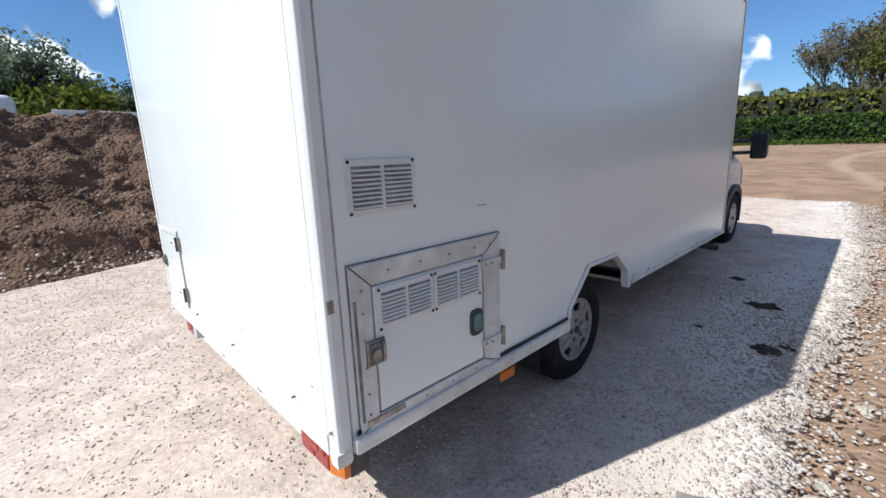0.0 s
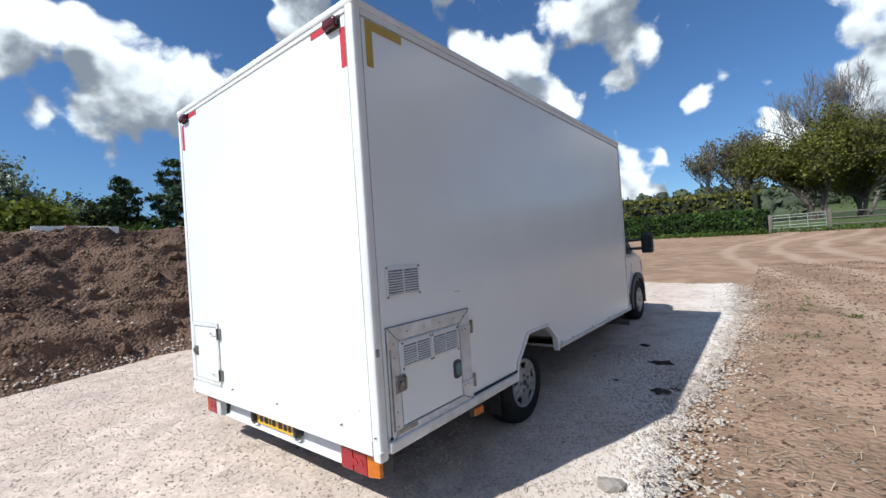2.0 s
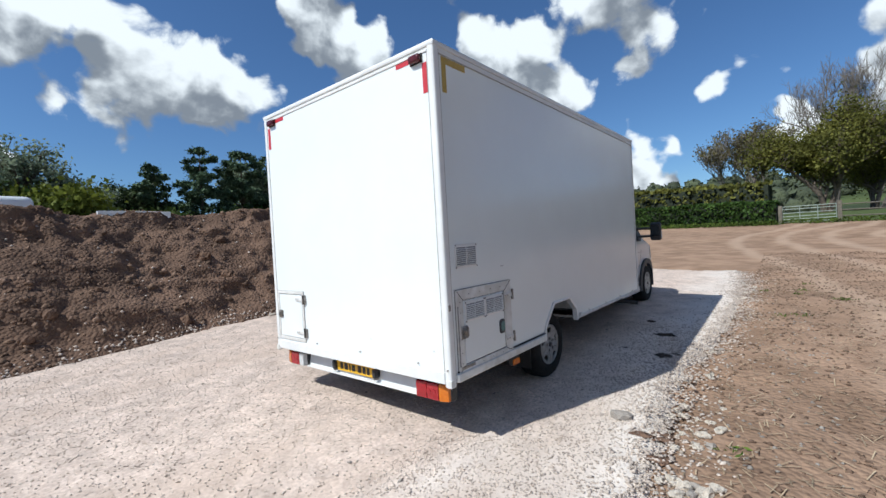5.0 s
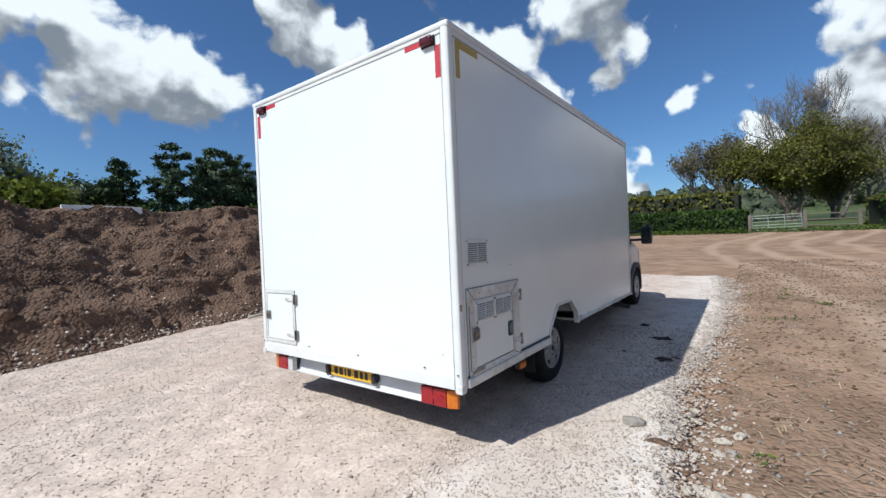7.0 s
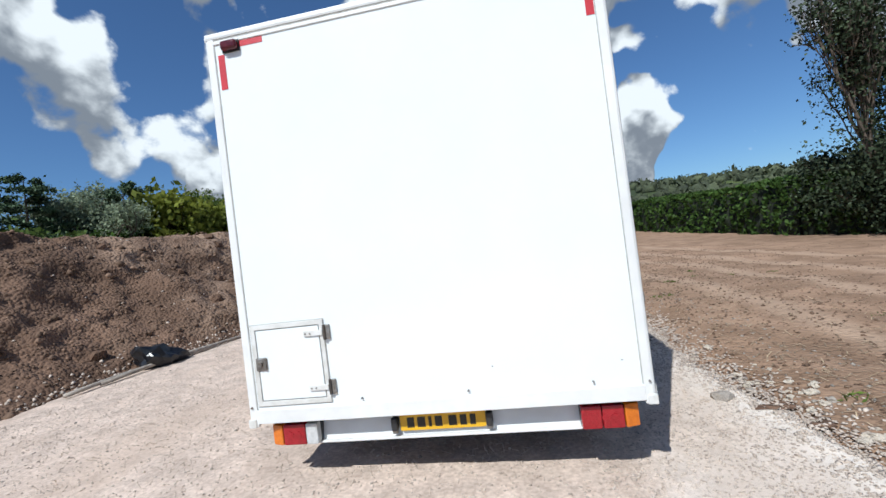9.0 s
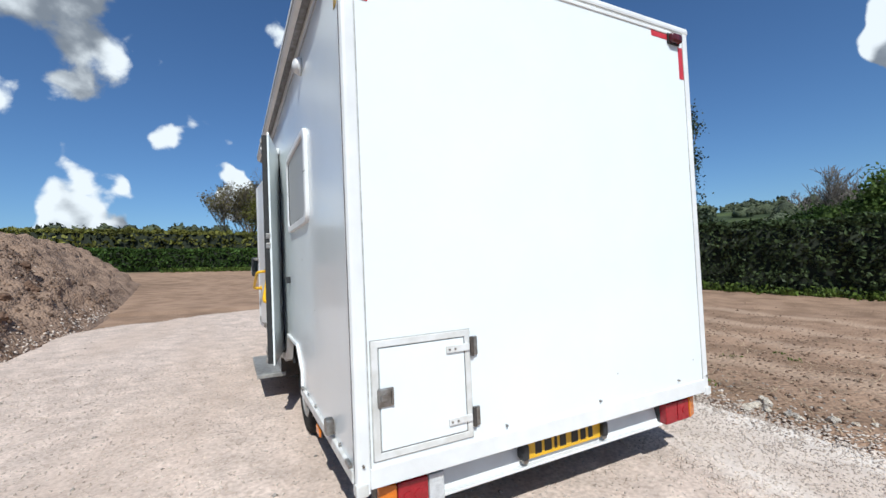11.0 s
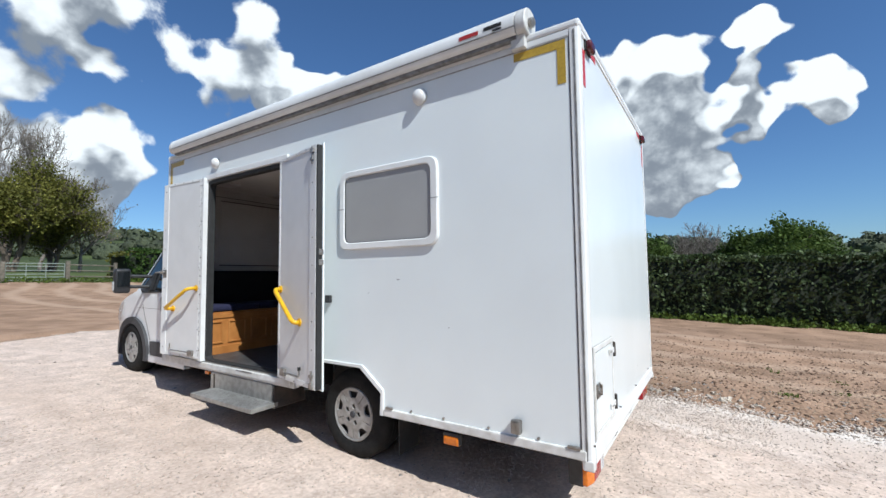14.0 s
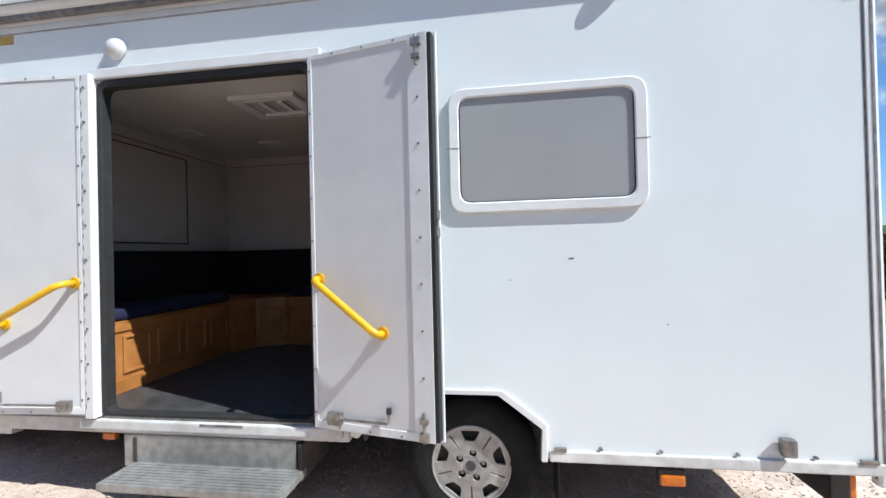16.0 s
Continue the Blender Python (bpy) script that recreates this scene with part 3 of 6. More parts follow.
tagged(new("soil_clods", stones("soil_clods", clods, 0.02, CLOD, 0.7)), "crumbled brown clods over the bare field", "soil", kind="stuff")
straws = []
for _ in range(5200):
    x, y = 2.5 + abs(rng.normal(0, 2.4)), rng.uniform(-3.5, 13)
    straws.append((x, y, land(x, y) + 0.012))
P0 = np.array(straws)
a = rng.uniform(0, math.tau, len(P0))
ln = rng.uniform(0.015, 0.07, len(P0))
d = np.stack([np.cos(a), np.sin(a), rng.uniform(-0.15, 0.3, len(P0))], -1) * ln[:, None]
w = np.stack([-np.sin(a), np.cos(a), np.zeros(len(P0))], -1) * 0.0035
V = np.stack([P0 - d - w, P0 - d + w, P0 + d + w, P0 + d - w], 1).reshape(-1, 3)
tagged(new("straw", np_mesh("straw", V, np.arange(len(V)).reshape(-1, 4), STRAW)), "dry straw and stubble scattered over bare soil", "straw", kind="stuff")


def lump(seed, size, flat=0.65, sub=2, rough=0.35):
    t = bmesh.new()
    bmesh.ops.create_icosphere(t, subdivisions=sub, radius=1)
    for v in t.verts:
        k = 1 + rough * noise.noise(v.co * 1.3 + Vector((seed * 7.1, seed * 3.3, 0))) + rough * 0.5 * noise.noise(v.co * 3 + Vector((seed, 0, 0)))
        v.co = Vector((v.co.x * size * k, v.co.y * size * k * 0.8, v.co.z * size * k * flat))
    return t


ROCK_MESH = [finish("rock", lump(s, 1.0, 0.6, 2, 0.75), ROCK) for s in range(4)] + [finish("rock", lump(s, 1.0, 0.6, 2, 0.75), GREY_STONE) for s in range(4, 7)]
for k in range(95):
    y = float(rng.choice([rng.uniform(-0.6, 1.9), rng.uniform(-0.6, 1.9), rng.uniform(1.9, 9.0), rng.uniform(-2.5, -0.6)]))
    x = pad_edge(y) + float(rng.normal(0.05, 0.14)) + (0.1 if y < 1.9 else 0)
    s = float(rng.uniform(0.016, 0.05))
    grey = rng.random() < 0.25
    r = new("rock", ROCK_MESH[int(rng.integers(4, 7)) if grey else int(rng.integers(0, 4))])
    r.matrix_basis = pose(x, y, max(land(x, y), pad_height(x, y) - 0.03) + s * 0.3, 0, float(rng.uniform(-15, 15)), float(rng.uniform(0, 360))) @ Matrix.Scale(s, 4)
    tagged(r, "grey-brown rock at the gravel edge" if grey else "pale limestone rock at the gravel edge", "rock", "rocks along the gravel edge")
r = new("rock", ROCK_MESH[5])
r.matrix_basis = pose(2.03, 1.18, 0.03, 0, 10, 40) @ Matrix.Scale(0.085, 4)
tagged(r, "brown soil-caked rock lying on white gravel", "rock", "rocks along the gravel edge")

# earth spilled on the pad, in the van's shade
for x, y, s in ((1.94, 2.98, 0.10), (1.78, 3.9, 0.09), (1.45, 4.6, 0.06), (1.85, 3.4, 0.035), (1.5, 3.1, 0.03), (2.06, 3.1, 0.04), (2.3, 1.0, 0.10), (2.42, 0.72, 0.08)):
    ob = new("earth_clod", finish("earth_clod", lump(x * 3, s, 0.16, 3, 1.2), WET_EARTH if x < 2.2 else BANK_SOIL))
    ob.matrix_basis = pose(x, y, gz(x, y) + 0.014)
    tagged(ob, "flattened dark clod of earth on gravel", "clod", "clods on the gravel")


# ---- spoil bank ----
def bank_foot(y):
    return float(np.interp(y, [-14, -1.7, 0, 1.8, 4, 5.7, 9, 14, 22], [-4.4, -4.72, -5.0, -5.2, -4.95, -4.55, -4.35, -4.6, -5.5]))


def bank_point(y, s):
    """s runs 0 at the foot, 1 at the brow, to 2 on the far side."""
    top = 2.55 + 0.02 * y + 0.10 * noise.noise(Vector((0, y * 0.6, 9)))
    f = bank_foot(y)
    if s <= 1:
        x, z = f - 2.9 * s, gz(f, y) + (top - gz(f, y)) * (0.9 * s + 0.1 * math.sin(s * math.pi / 2))
    else:
        x, z = f - 2.9 - 5.0 * (s - 1), top - 0.25 * (s - 1) - (max(0.0, s - 1.6) * 4)
    p = Vector((x * 0.9, y * 0.9, z * 0.9))
    amp = min(1.0, s * 6 + 0.15)
    n1 = noise.fractal(p * 0.8, 0.8, 2.1, 3)
    n2 = noise.ridged_multi_fractal(p * 2.1, 0.7, 2.1, 5, 0.9, 1.8) - 1.1
    n3 = noise.noise(p * 9)
    dug = min(1.0, max(0.0, 0.35 + 1.5 * noise.noise(p * 0.9 + Vector((7, 0, 3)))))
    n4 = noise.fractal(p * 2.6, 0.7, 2.0, 3)
    k = amp * (0.22 * n1 + (0.015 + 0.085 * dug) * n2 + 0.05 * n4 + (0.010 + 0.02 * dug) * n3)
    return (x + k * 0.75, y, z + k * 0.6)


NS, NY = 74, 430
V = []
for j in range(NY + 1):
    y = -13 + 36 * j / NY
    for i in range(NS + 1):
        s = -0.04 + (1.1 * i / 60 if i <= 60 else 1.1 + 0.9 * (i - 60) / (NS - 60))
        V.append(bank_point(y, s))
ii, jj = np.meshgrid(np.arange(NY), np.arange(NS), indexing="ij")
W = NS + 1
F = np.stack([ii * W + jj, ii * W + jj + 1, (ii + 1) * W + jj + 1, (ii + 1) * W + jj], -1).reshape(-1, 4)
bank = tagged(new("spoil_bank", np_mesh("spoil_bank", V, F, BANK_SOIL)), "long heaped bank of freshly dug dark brown earth", "earth bank", kind="structure")
pl = []
for _ in range(8000):
    pl.append(bank_point(rng.uniform(-6, 14), rng.uniform(0, 1.06)))
tagged(new("bank_clods", stones("bank_clods", pl, 0.024, CLOD, 0.8)), "loose clods and crumbs over the earth bank", "soil", kind="stuff")
pl = [bank_point(rng.uniform(-6, 14), rng.uniform(0, 1.02)) for _ in range(750)]
tagged(new("bank_lumps", stones("bank_lumps", pl, 0.055, CLOD, 0.8)), "fist-sized lumps of earth over the bank", "soil", kind="stuff")
pl = [bank_point(rng.uniform(-6, 12), abs(rng.normal(0, 0.05))) for _ in range(900)] + [bank_point(rng.uniform(-6, 12), rng.uniform(0, 1)) for _ in range(260)]
tagged(new("bank_stones", stones("bank_stones", pl, 0.026, STONE, 0.7)), "pale stones at the bank's foot", "stones", kind="stuff")
for k in range(26):
    y, s = float(rng.uniform(-4, 11)), float(rng.uniform(0.05, 1.0))
    p = bank_point(y, s)
    ob = new("earth_lump", finish("earth_lump", lump(k + 20, float(rng.uniform(0.09, 0.2)), 0.75, 2, 0.6), BANK_SOIL))
    ob.matrix_basis = pose(*p, 0, 0, float(rng.uniform(0, 360)))
    tagged(ob, "large rough lump of dug earth on the bank", "earth lump", "lumps on the bank")
# black polythene half buried, grey pipe and planks at the foot
ob = new("polythene_sheet", finish("polythene_sheet", lump(3.7, 0.34, 0.55, 3, 0.5), BLACK_BAG, False))
ob.matrix_basis = pose(-5.0, 3.25, 0.36, 0, 20, 75)
tagged(ob, "crumpled black polythene half buried at the bank's foot", "plastic sheet")
for y0, y1, x0, x1 in ((1.9, 4.2, -5.05, -4.75), (2.3, 5.4, -4.98, -4.62)):
    ob = tagged(new("pipe", finish("pipe", pipe([(x0 + (x1 - x0) * u, y0 + (y1 - y0) * u, gz(-5, y0 + (y1 - y0) * u) + 0.05 + 0.02 * math.sin(u * 5)) for u in np.linspace(0, 1, 9)], 0.028), GREY_STONE, True)), "thin grey pipe lying along the bank's foot", "pipe", "pipes at the bank")
# white caravan roof and a pale rail beyond the bank
cv = thing("caravan", (-13.5, -3.0, 1.0), "white caravan with a dark red stripe behind the earth bank", "caravan")
part("shell", box((-14.6, -6.4, 0.9), (-12.4, -0.6, 3.38), 0.22, seg=4), CAB_WHITE, cv, smooth=True)
part("stripe", box((-12.402, -6.0, 3.06), (-12.392, -1.0, 3.12)), RED_TAPE, cv, "dark red stripe")
part("window", box((-12.405, -4.0, 2.1), (-12.38, -2.6, 2.75), 0.01), DARK_GLASS, cv)
wb = thing("white_rail", (-7.95, 0.5, 2.5), "long white plastic rail lying on the earth bank", "rail")
zr = float(np.mean([bank_point(y, 1.02)[2] for y in (-0.1, 0.3, 0.7, 1.1)]))
part("rail", box((-8.1, -0.15, zr - 0.12), (-8.0, 1.2, zr + 0.03), 0.012), WHITE_TRIM, wb)

# ---- the van ----
XL, XR, YF, ZT = -1.215, 1.222, 4.87, 2.985
van = thing("box_van", (0, 2.4, 0.05), "white box-bodied welfare van with open side doors on gravel", "van")

# box body
door_hole = rounded(rect(2.64, 0.66, 3.93, 2.56), 0.07)
win_hole = rounded(rect(1.03, 1.79, 1.86, 2.32), 0.06)
left_outline = [(0.03, 0.53), (1.47, 0.53), (1.47, 0.70), (1.68, 0.86), (2.28, 0.86), (2.45, 0.60), (YF, 0.60), (YF, 2.95), (0.03, 2.95)]
part("side_wall", slab(left_outline, [door_hole, win_hole], 0, XL + 0.006, XL + 0.045), WHITE, van)
right_outline = [(0.03, 0.52), (1.49, 0.52), (1.51, 0.63), (1.72, 0.845), (2.16, 0.845), (2.34, 0.70), (2.37, 0.56), (YF, 0.58), (YF, 2.95), (0.03, 2.95)]
part("side_wall", slab(right_outline, [], 0, XR - 0.045, XR - 0.006), WHITE, van)
part("rear_wall", box((XL + 0.05, 0.004, 0.505), (XR - 0.05, 0.045, 2.94), 0.003), WHITE, van)
part("front_wall", box((XL + 0.05, YF - 0.045, 0.62), (XR - 0.05, YF - 0.004, 2.94)), WHITE, van)
part("roof", box((XL + 0.01, 0.01, 2.945), (XR - 0.01, YF - 0.01, 2.975), 0.01), WHITE, van)
pan = [(XL + 0.06, 0.08), (XR - 0.06, 0.08), (XR - 0.06, 1.46), (0.84, 1.46), (0.84, 2.40), (XR - 0.06, 2.40), (XR - 0.06, YF - 0.06), (XL + 0.06, YF - 0.06),
       (XL + 0.06, 2.48), (-0.84, 2.48), (-0.84, 1.46), (XL + 0.06, 1.46)]
part("underfloor", slab(pan, [], 2, 0.585, 0.645), RUST, van, "dark dirty underfloor")
part("inner_lining", slab(left_outline, [door_hole, win_hole], 0, XL + 0.047, XL + 0.055), INNER, van)
part("inner_lining", box((XR - 0.056, 0.05, 0.90), (XR - 0.047, YF - 0.05, 2.9)), INNER, van)
part("inner_lining", box((XL + 0.06, YF - 0.060, 0.66), (XR - 0.06, YF - 0.048, 2.9)), INNER, van)
part("inner_lining", box((XL + 0.06, 0.9, 0.66), (XR - 0.06, 0.915, 2.68)), INNER, van)
part("cabin_ceiling", box((XL + 0.06, 0.06, 2.68), (XR - 0.06, YF - 0.062, 2.70)), INNER, van)
part("cornice_joint", box((XL + 0.1, YF - 0.066, 2.585), (XR - 0.1, YF - 0.0605, 2.592)), SEAM_GREY, van)
part("cornice_joint", box((XR - 0.0605, 0.95, 2.585), (XR - 0.0565, YF - 0.1, 2.592)), SEAM_GREY, van)
part("cabin_floor", slab(pan, [], 2, 0.648, 0.662), VINYL, van, "dark scuffed vinyl floor")

# rounded corner posts, with a dark seam on each side
for x, y, sx, sy in ((XL, 0.0, 1, 1), (XR, 0.0, -1, 1), (XL, YF, 1, -1), (XR, YF, -1, -1)):
    zb = 0.475 if y == 0 else 0.6
    outl = [(x, y + sy * 0.055), (x, y + sy * 0.02), (x + sx * 0.006, y + sy * 0.006), (x + sx * 0.02, y), (x + sx * 0.06, y), (x + sx * 0.06, y + sy * 0.03), (x + sx * 0.03, y + sy * 0.055)]
    part("corner_post", slab(outl, [], 2, zb, 2.97, bevel=0.002), WHITE_TRIM, van, "rounded white corner extrusion")
    part("seal", box((min(x + sx * 0.004, x + sx * 0.01), min(y + sy * 0.056, y + sy * 0.064), zb + 0.03), (max(x + sx * 0.004, x + sx * 0.01), max(y + sy * 0.056, y + sy * 0.064), 2.93)), SEAM_GREY if x < 0 else SEALANT, van, "dark sealant line")
    if (x, y) == (XL, 0.0):
        part("corner_gutter", box((XL - 0.0025, 0.024, zb + 0.03), (XL + 0.006, 0.034, 2.93)), SEAM_GREY, van, "dark corner gutter")
    part("seal", box((min(x + sx * 0.062, x + sx * 0.067), y + (0.0015 if sy > 0 else -0.008), zb + 0.03), (max(x + sx * 0.062, x + sx * 0.067), y + (0.008 if sy > 0 else -0.0015), 2.93)), SEALANT, van, "dark sealant line")
for x, s in ((XL, 1), (XR, -1)):
    part("roof_trim", box((min(x - s * 0.004, x + s * 0.05), 0.0, 2.945), (max(x - s * 0.004, x + s * 0.05), YF, 2.99), 0.014), WHITE_TRIM, van, "rounded white roof edge")
    part("roof_trim", box((min(x + s * 0.001, x + s * 0.02), 0.06, 2.905), (max(x + s * 0.001, x + s * 0.02), YF - 0.06, 2.94), 0.004), WHITE_TRIM, van)
    part("seal", box((min(x + s * 0.0005, x + s * 0.012), 0.06, 2.897), (max(x + s * 0.0005, x + s * 0.012), YF - 0.06, 2.904)), SEALANT, van, "dark sealant line")
for y, s in ((0.0, 1), (YF, -1)):
    part("roof_trim", box((XL + 0.0, min(y - s * 0.004, y + s * 0.05), 2.95), (XR, max(y - s * 0.004, y + s * 0.05), 2.992), 0.014), WHITE_TRIM, van, "rounded white roof edge")
part("seal", box((XL + 0.06, -0.001, 2.938), (XR - 0.06, 0.006, 2.945)), SEALANT, van, "dark sealant line")
part("roof_trim", box((XL + 0.06, -0.004, 2.915), (XR - 0.06, 0.02, 2.937), 0.004), WHITE_TRIM, van)

# skirts along the bottom
part("skirt_rail", box((XL - 0.012, 0.03, 0.522), (XL + 0.05, 1.46, 0.575), 0.007), DIRTY_WHITE, van, "chipped white skirt rail")
part("skirt_rail", box((XL - 0.012, 2.47, 0.575), (XL + 0.05, YF, 0.655), 0.008), DIRTY_WHITE, van, "chipped white skirt rail")
part("skirt_rail", box((XR - 0.05, 0.06, 0.495), (XR + 0.022, 1.50, 0.56), 0.014), DIRTY_WHITE, van, "chipped white skirt rail")
part("skirt_rail", box((XR - 0.05, 2.37, 0.565), (XR + 0.006, YF, 0.60), 0.006), DIRTY_WHITE, van)
part("seal", box((XR - 0.004, 0.08, 0.561), (XR + 0.004, 1.50, 0.575)), SEAM, van, "black dirt line")
for y in (0.3, 0.62, 0.95, 1.22):
    part("bolt", rod((XL - 0.006, y, 0.59), (XL + 0.01, y, 0.59), 0.008, n=8), STEEL, van)
for y in (2.7, 3.3, 3.9, 4.5):
    part("bolt", rod((XR + 0.003, y, 0.615), (XR - 0.01, y, 0.615), 0.007, n=8), STEEL, van)
for x0, x1, pts in ((XL - 0.010, XL + 0.05, [(1.47, 0.52), (1.47, 0.70), (1.68, 0.86), (2.28, 0.86), (2.45, 0.60)]),
                    (XR - 0.05, XR + 0.004, [(1.50, 0.54), (1.52, 0.635), (1.73, 0.845), (2.15, 0.845), (2.33, 0.70), (2.36, 0.55)])):
    inner = []
    cx = 1.95
    for p in pts:
        inner.append((p[0] + (0.022 if p[0] < cx else -0.022), p[1] - 0.024))
    inner[0], inner[-1] = (pts[0][0] + 0.03, pts[0][1]), (pts[-1][0] - 0.03, pts[-1][1])
    part("arch_lip", slab([*pts, *reversed(inner)], [], 0, x0, x1, bevel=0.002), WHITE_TRIM, van, "white wheel arch edging")
# wheel boxes: right pale board; left and tops black, painted as arch shade
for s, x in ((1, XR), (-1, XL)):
    part("wheel_box", box((min(x - s * 0.05, x - s * 0.36), 2.40, 0.56), (max(x - s * 0.05, x - s * 0.36), 2.412, 0.87)), DIRTY_WHITE if s > 0 else RUBBER_AND_SHADE, van)
    part("wheel_box", box((min(x - s * 0.05, x - s * 0.36), 1.50, 0.87), (max(x - s * 0.05, x - s * 0.36), 2.37, 0.885)), RUBBER_AND_SHADE, van)
    part("wheel_box", box((min(x - s * 0.35, x - s * 0.36), 1.46, 0.56), (max(x - s * 0.35, x - s * 0.36), 2.36, 0.87)), DIRTY_WHITE if s > 0 else RUBBER_AND_SHADE, van)
part("jacking_bracket", box((XR - 0.02, 2.40, 0.575), (XR + 0.012, 2.45, 0.625), 0.006), DIRTY_WHITE, van)

# chassis and running gear
for x in (-0.45, 0.45):
    part("chassis_rail", box((x - 0.05, 0.2, 0.42), (x + 0.05, 6.6, 0.56), 0.01), RUST, van)
part("rear_axle", rod((-1.0, 1.83, 0.42), (1.0, 1.83, 0.38), 0.05), RUST, van)
part("cross_member", box((-1.0, 0.35, 0.42), (1.0, 0.43, 0.56), 0.01), RUST, van)
part("fuel_tank", box((-0.35, 2.9, 0.33), (0.6, 4.1, 0.56), 0.05), RUST, van)
part("exhaust_pipe", pipe([(0.55, 4.4, 0.42), (0.75, 4.75, 0.40), (0.98, 5.02, 0.36), (1.12, 5.12, 0.33)], 0.032), RUST, van)


def wheel(x, y, side, z):
    """Tyre, cover with five spoke windows and five bolts; side is +1 on the right."""
    R, rw = 0.347, 0.215
    prof = [(0.205, 0.0), (0.215, 0.012), (0.27, 0.018), (0.315, 0.010), (0.337, -0.015), (R, -0.045), (R, -0.165), (0.337, -0.195), (0.315, -0.222), (0.27, -0.232), (0.20, -0.215)]
    n = 48
    t = bmesh.new()
    rings = []
    for r, h in prof:
        rings.append([t.verts.new((x + side * h, y + r * math.cos(a * math.tau / n), z + r * math.sin(a * math.tau / n))) for a in range(n)])
    for p, q in zip(rings, rings[1:]):
        for i in range(n):
            t.faces.new((p[i], p[(i + 1) % n], q[(i + 1) % n], q[i]))
    tyre = part("wheel", t, TYRE, van, "black tyre on a silver cover", True)
    for k in range(3):
        tr = bmesh.new()
        h0 = -0.075 - k * 0.033
        ra = [[tr.verts.new((x + side * (h0 + dh), y + rr * math.cos(a * math.tau / n), z + rr * math.sin(a * math.tau / n))) for a in range(n)] for dh, rr in ((-0.004, R + 0.001), (0.004, R + 0.001))]
        for i in range(n):
            tr.faces.new((ra[0][i], ra[0][(i + 1) % n], ra[1][(i + 1) % n], ra[1][i]))
        part("tread_groove", tr, SEAM, tyre)

    def ring(r, m=40):
        return [(y + r * math.cos(a * math.tau / m), z + r * math.sin(a * math.tau / m)) for a in range(m)]
    holes = []
    for k in range(10):
        a0 = k * math.tau / 10 + 0.16
        w_in, w_out = 0.20, 0.29
        am = a0 + 0.15
        holes.append(rounded([(y + r * math.cos(am + da), z + r * math.sin(am + da)) for r, da in ((0.128, -w_in), (0.183, -w_out), (0.183, w_out), (0.128, w_in))][:4], 0.011, 2) if k % 2 == 0 else
                     rounded([(y + r * math.cos(am + da), z + r * math.sin(am + da)) for r, da in ((0.105, -0.02), (0.182, -0.02), (0.182, 0.02), (0.105, 0.02))], 0.004, 1))
    for k in range(5):
        a0 = k * math.tau / 5 + 0.5
        holes.append([(y + 0.065 * math.cos(a0) + 0.019 * math.cos(b * math.tau / 10), z + 0.065 * math.sin(a0) + 0.019 * math.sin(b * math.tau / 10)) for b in range(10)])
    cover = slab(ring(0.198), holes, 0, x + side * -0.012, x + side * 0.004, bevel=0.0015)
    for v in cover.verts:
        r = math.hypot(v.co.y - y, v.co.z - z)
        v.co.x += side * (0.012 * (1 - (r / 0.2) ** 2) - (0.02 if r < 0.05 else 0.0) * 0.2)
    part("wheel_cover", cover, ALLOY, tyre, "silver wheel cover with brake dust")
    part("rim_edge", merge(pipe([(x + side * 0.006, y + 0.2 * math.cos(a * math.tau / 40), z + 0.2 * math.sin(a * math.tau / 40)) for a in range(41)], 0.007, 6), bmesh.new()), ALLOY, tyre)
    part("rim_well", rod((x - side * 0.03, y, z), (x - side * 0.06, y, z), 0.2, n=32), RUST, tyre, "dark hollow behind the cover")
    for k in range(5):
        a0 = k * math.tau / 5 + 0.5
        c = (y + 0.065 * math.cos(a0), z + 0.065 * math.sin(a0))
        part("wheel_bolt", rod((x - side * 0.035, *c), (x - side * 0.002, *c), 0.011, n=6), STEEL, tyre)
    part("hub_cap", rod((x - side * 0.01, y, z), (x + side * 0.022, y, z), 0.030, 0.024, n=20, bevel=0.003), GREY_PLASTIC, tyre)


for x, y, side in ((-1.135, 1.85, -1), (1.125, 1.77, 1), (-0.985, 6.32, -1), (0.985, 6.32, 1)):
    wheel(x, y, side, gz(x, y) + 0.343)
for x in (-1.0, 0.98):
    part("mud_flap", box((x - 0.12, 1.40, 0.22), (x + 0.12, 1.412, 0.56), 0.004), RUBBER_AND_SHADE, van, "black rubber mud flap")

# rear: valance, lamps, plate
val = slab([(0.105, 0.33), (0.13, 0.33), (0.19, 0.50), (0.17, 0.52), (0.15, 0.50)], [], 0, -0.80, 0.82)
part("rear_valance", val, WHITE_TRIM, van, "white bent steel valance")
part("rear_valance", box((-0.80, 0.075, 0.322), (0.82, 0.14, 0.336), 0.004), WHITE_TRIM, van)
plate = part("number_plate", slab(rounded(rect(-0.26, 0.367, 0.27, 0.465), 0.01), [], 1, 0.083, 0.091), PLATE_YELLOW, van, "yellow rear number plate")
cx = -0.215
for wd in (0.045, 0.05, 0.02, 0.045, 0.0, 0.05, 0.04, 0.035):
    if wd:
        part("plate_bar", box((cx, 0.0815, 0.385), (cx + wd, 0.083, 0.447)), INK, plate, "dark bar of plate lettering")
    cx += wd + 0.02
for x in (-0.292, 0.292):
    pl_ = part("plate_lamp", box((x - 0.02, 0.055, 0.375), (x + 0.02, 0.12, 0.455), 0.012), PLASTIC, van, "black plate lamp")
    part("lamp_foot", box((x - 0.016, 0.065, 0.357), (x + 0.016, 0.10, 0.376), 0.003), STEEL, pl_)
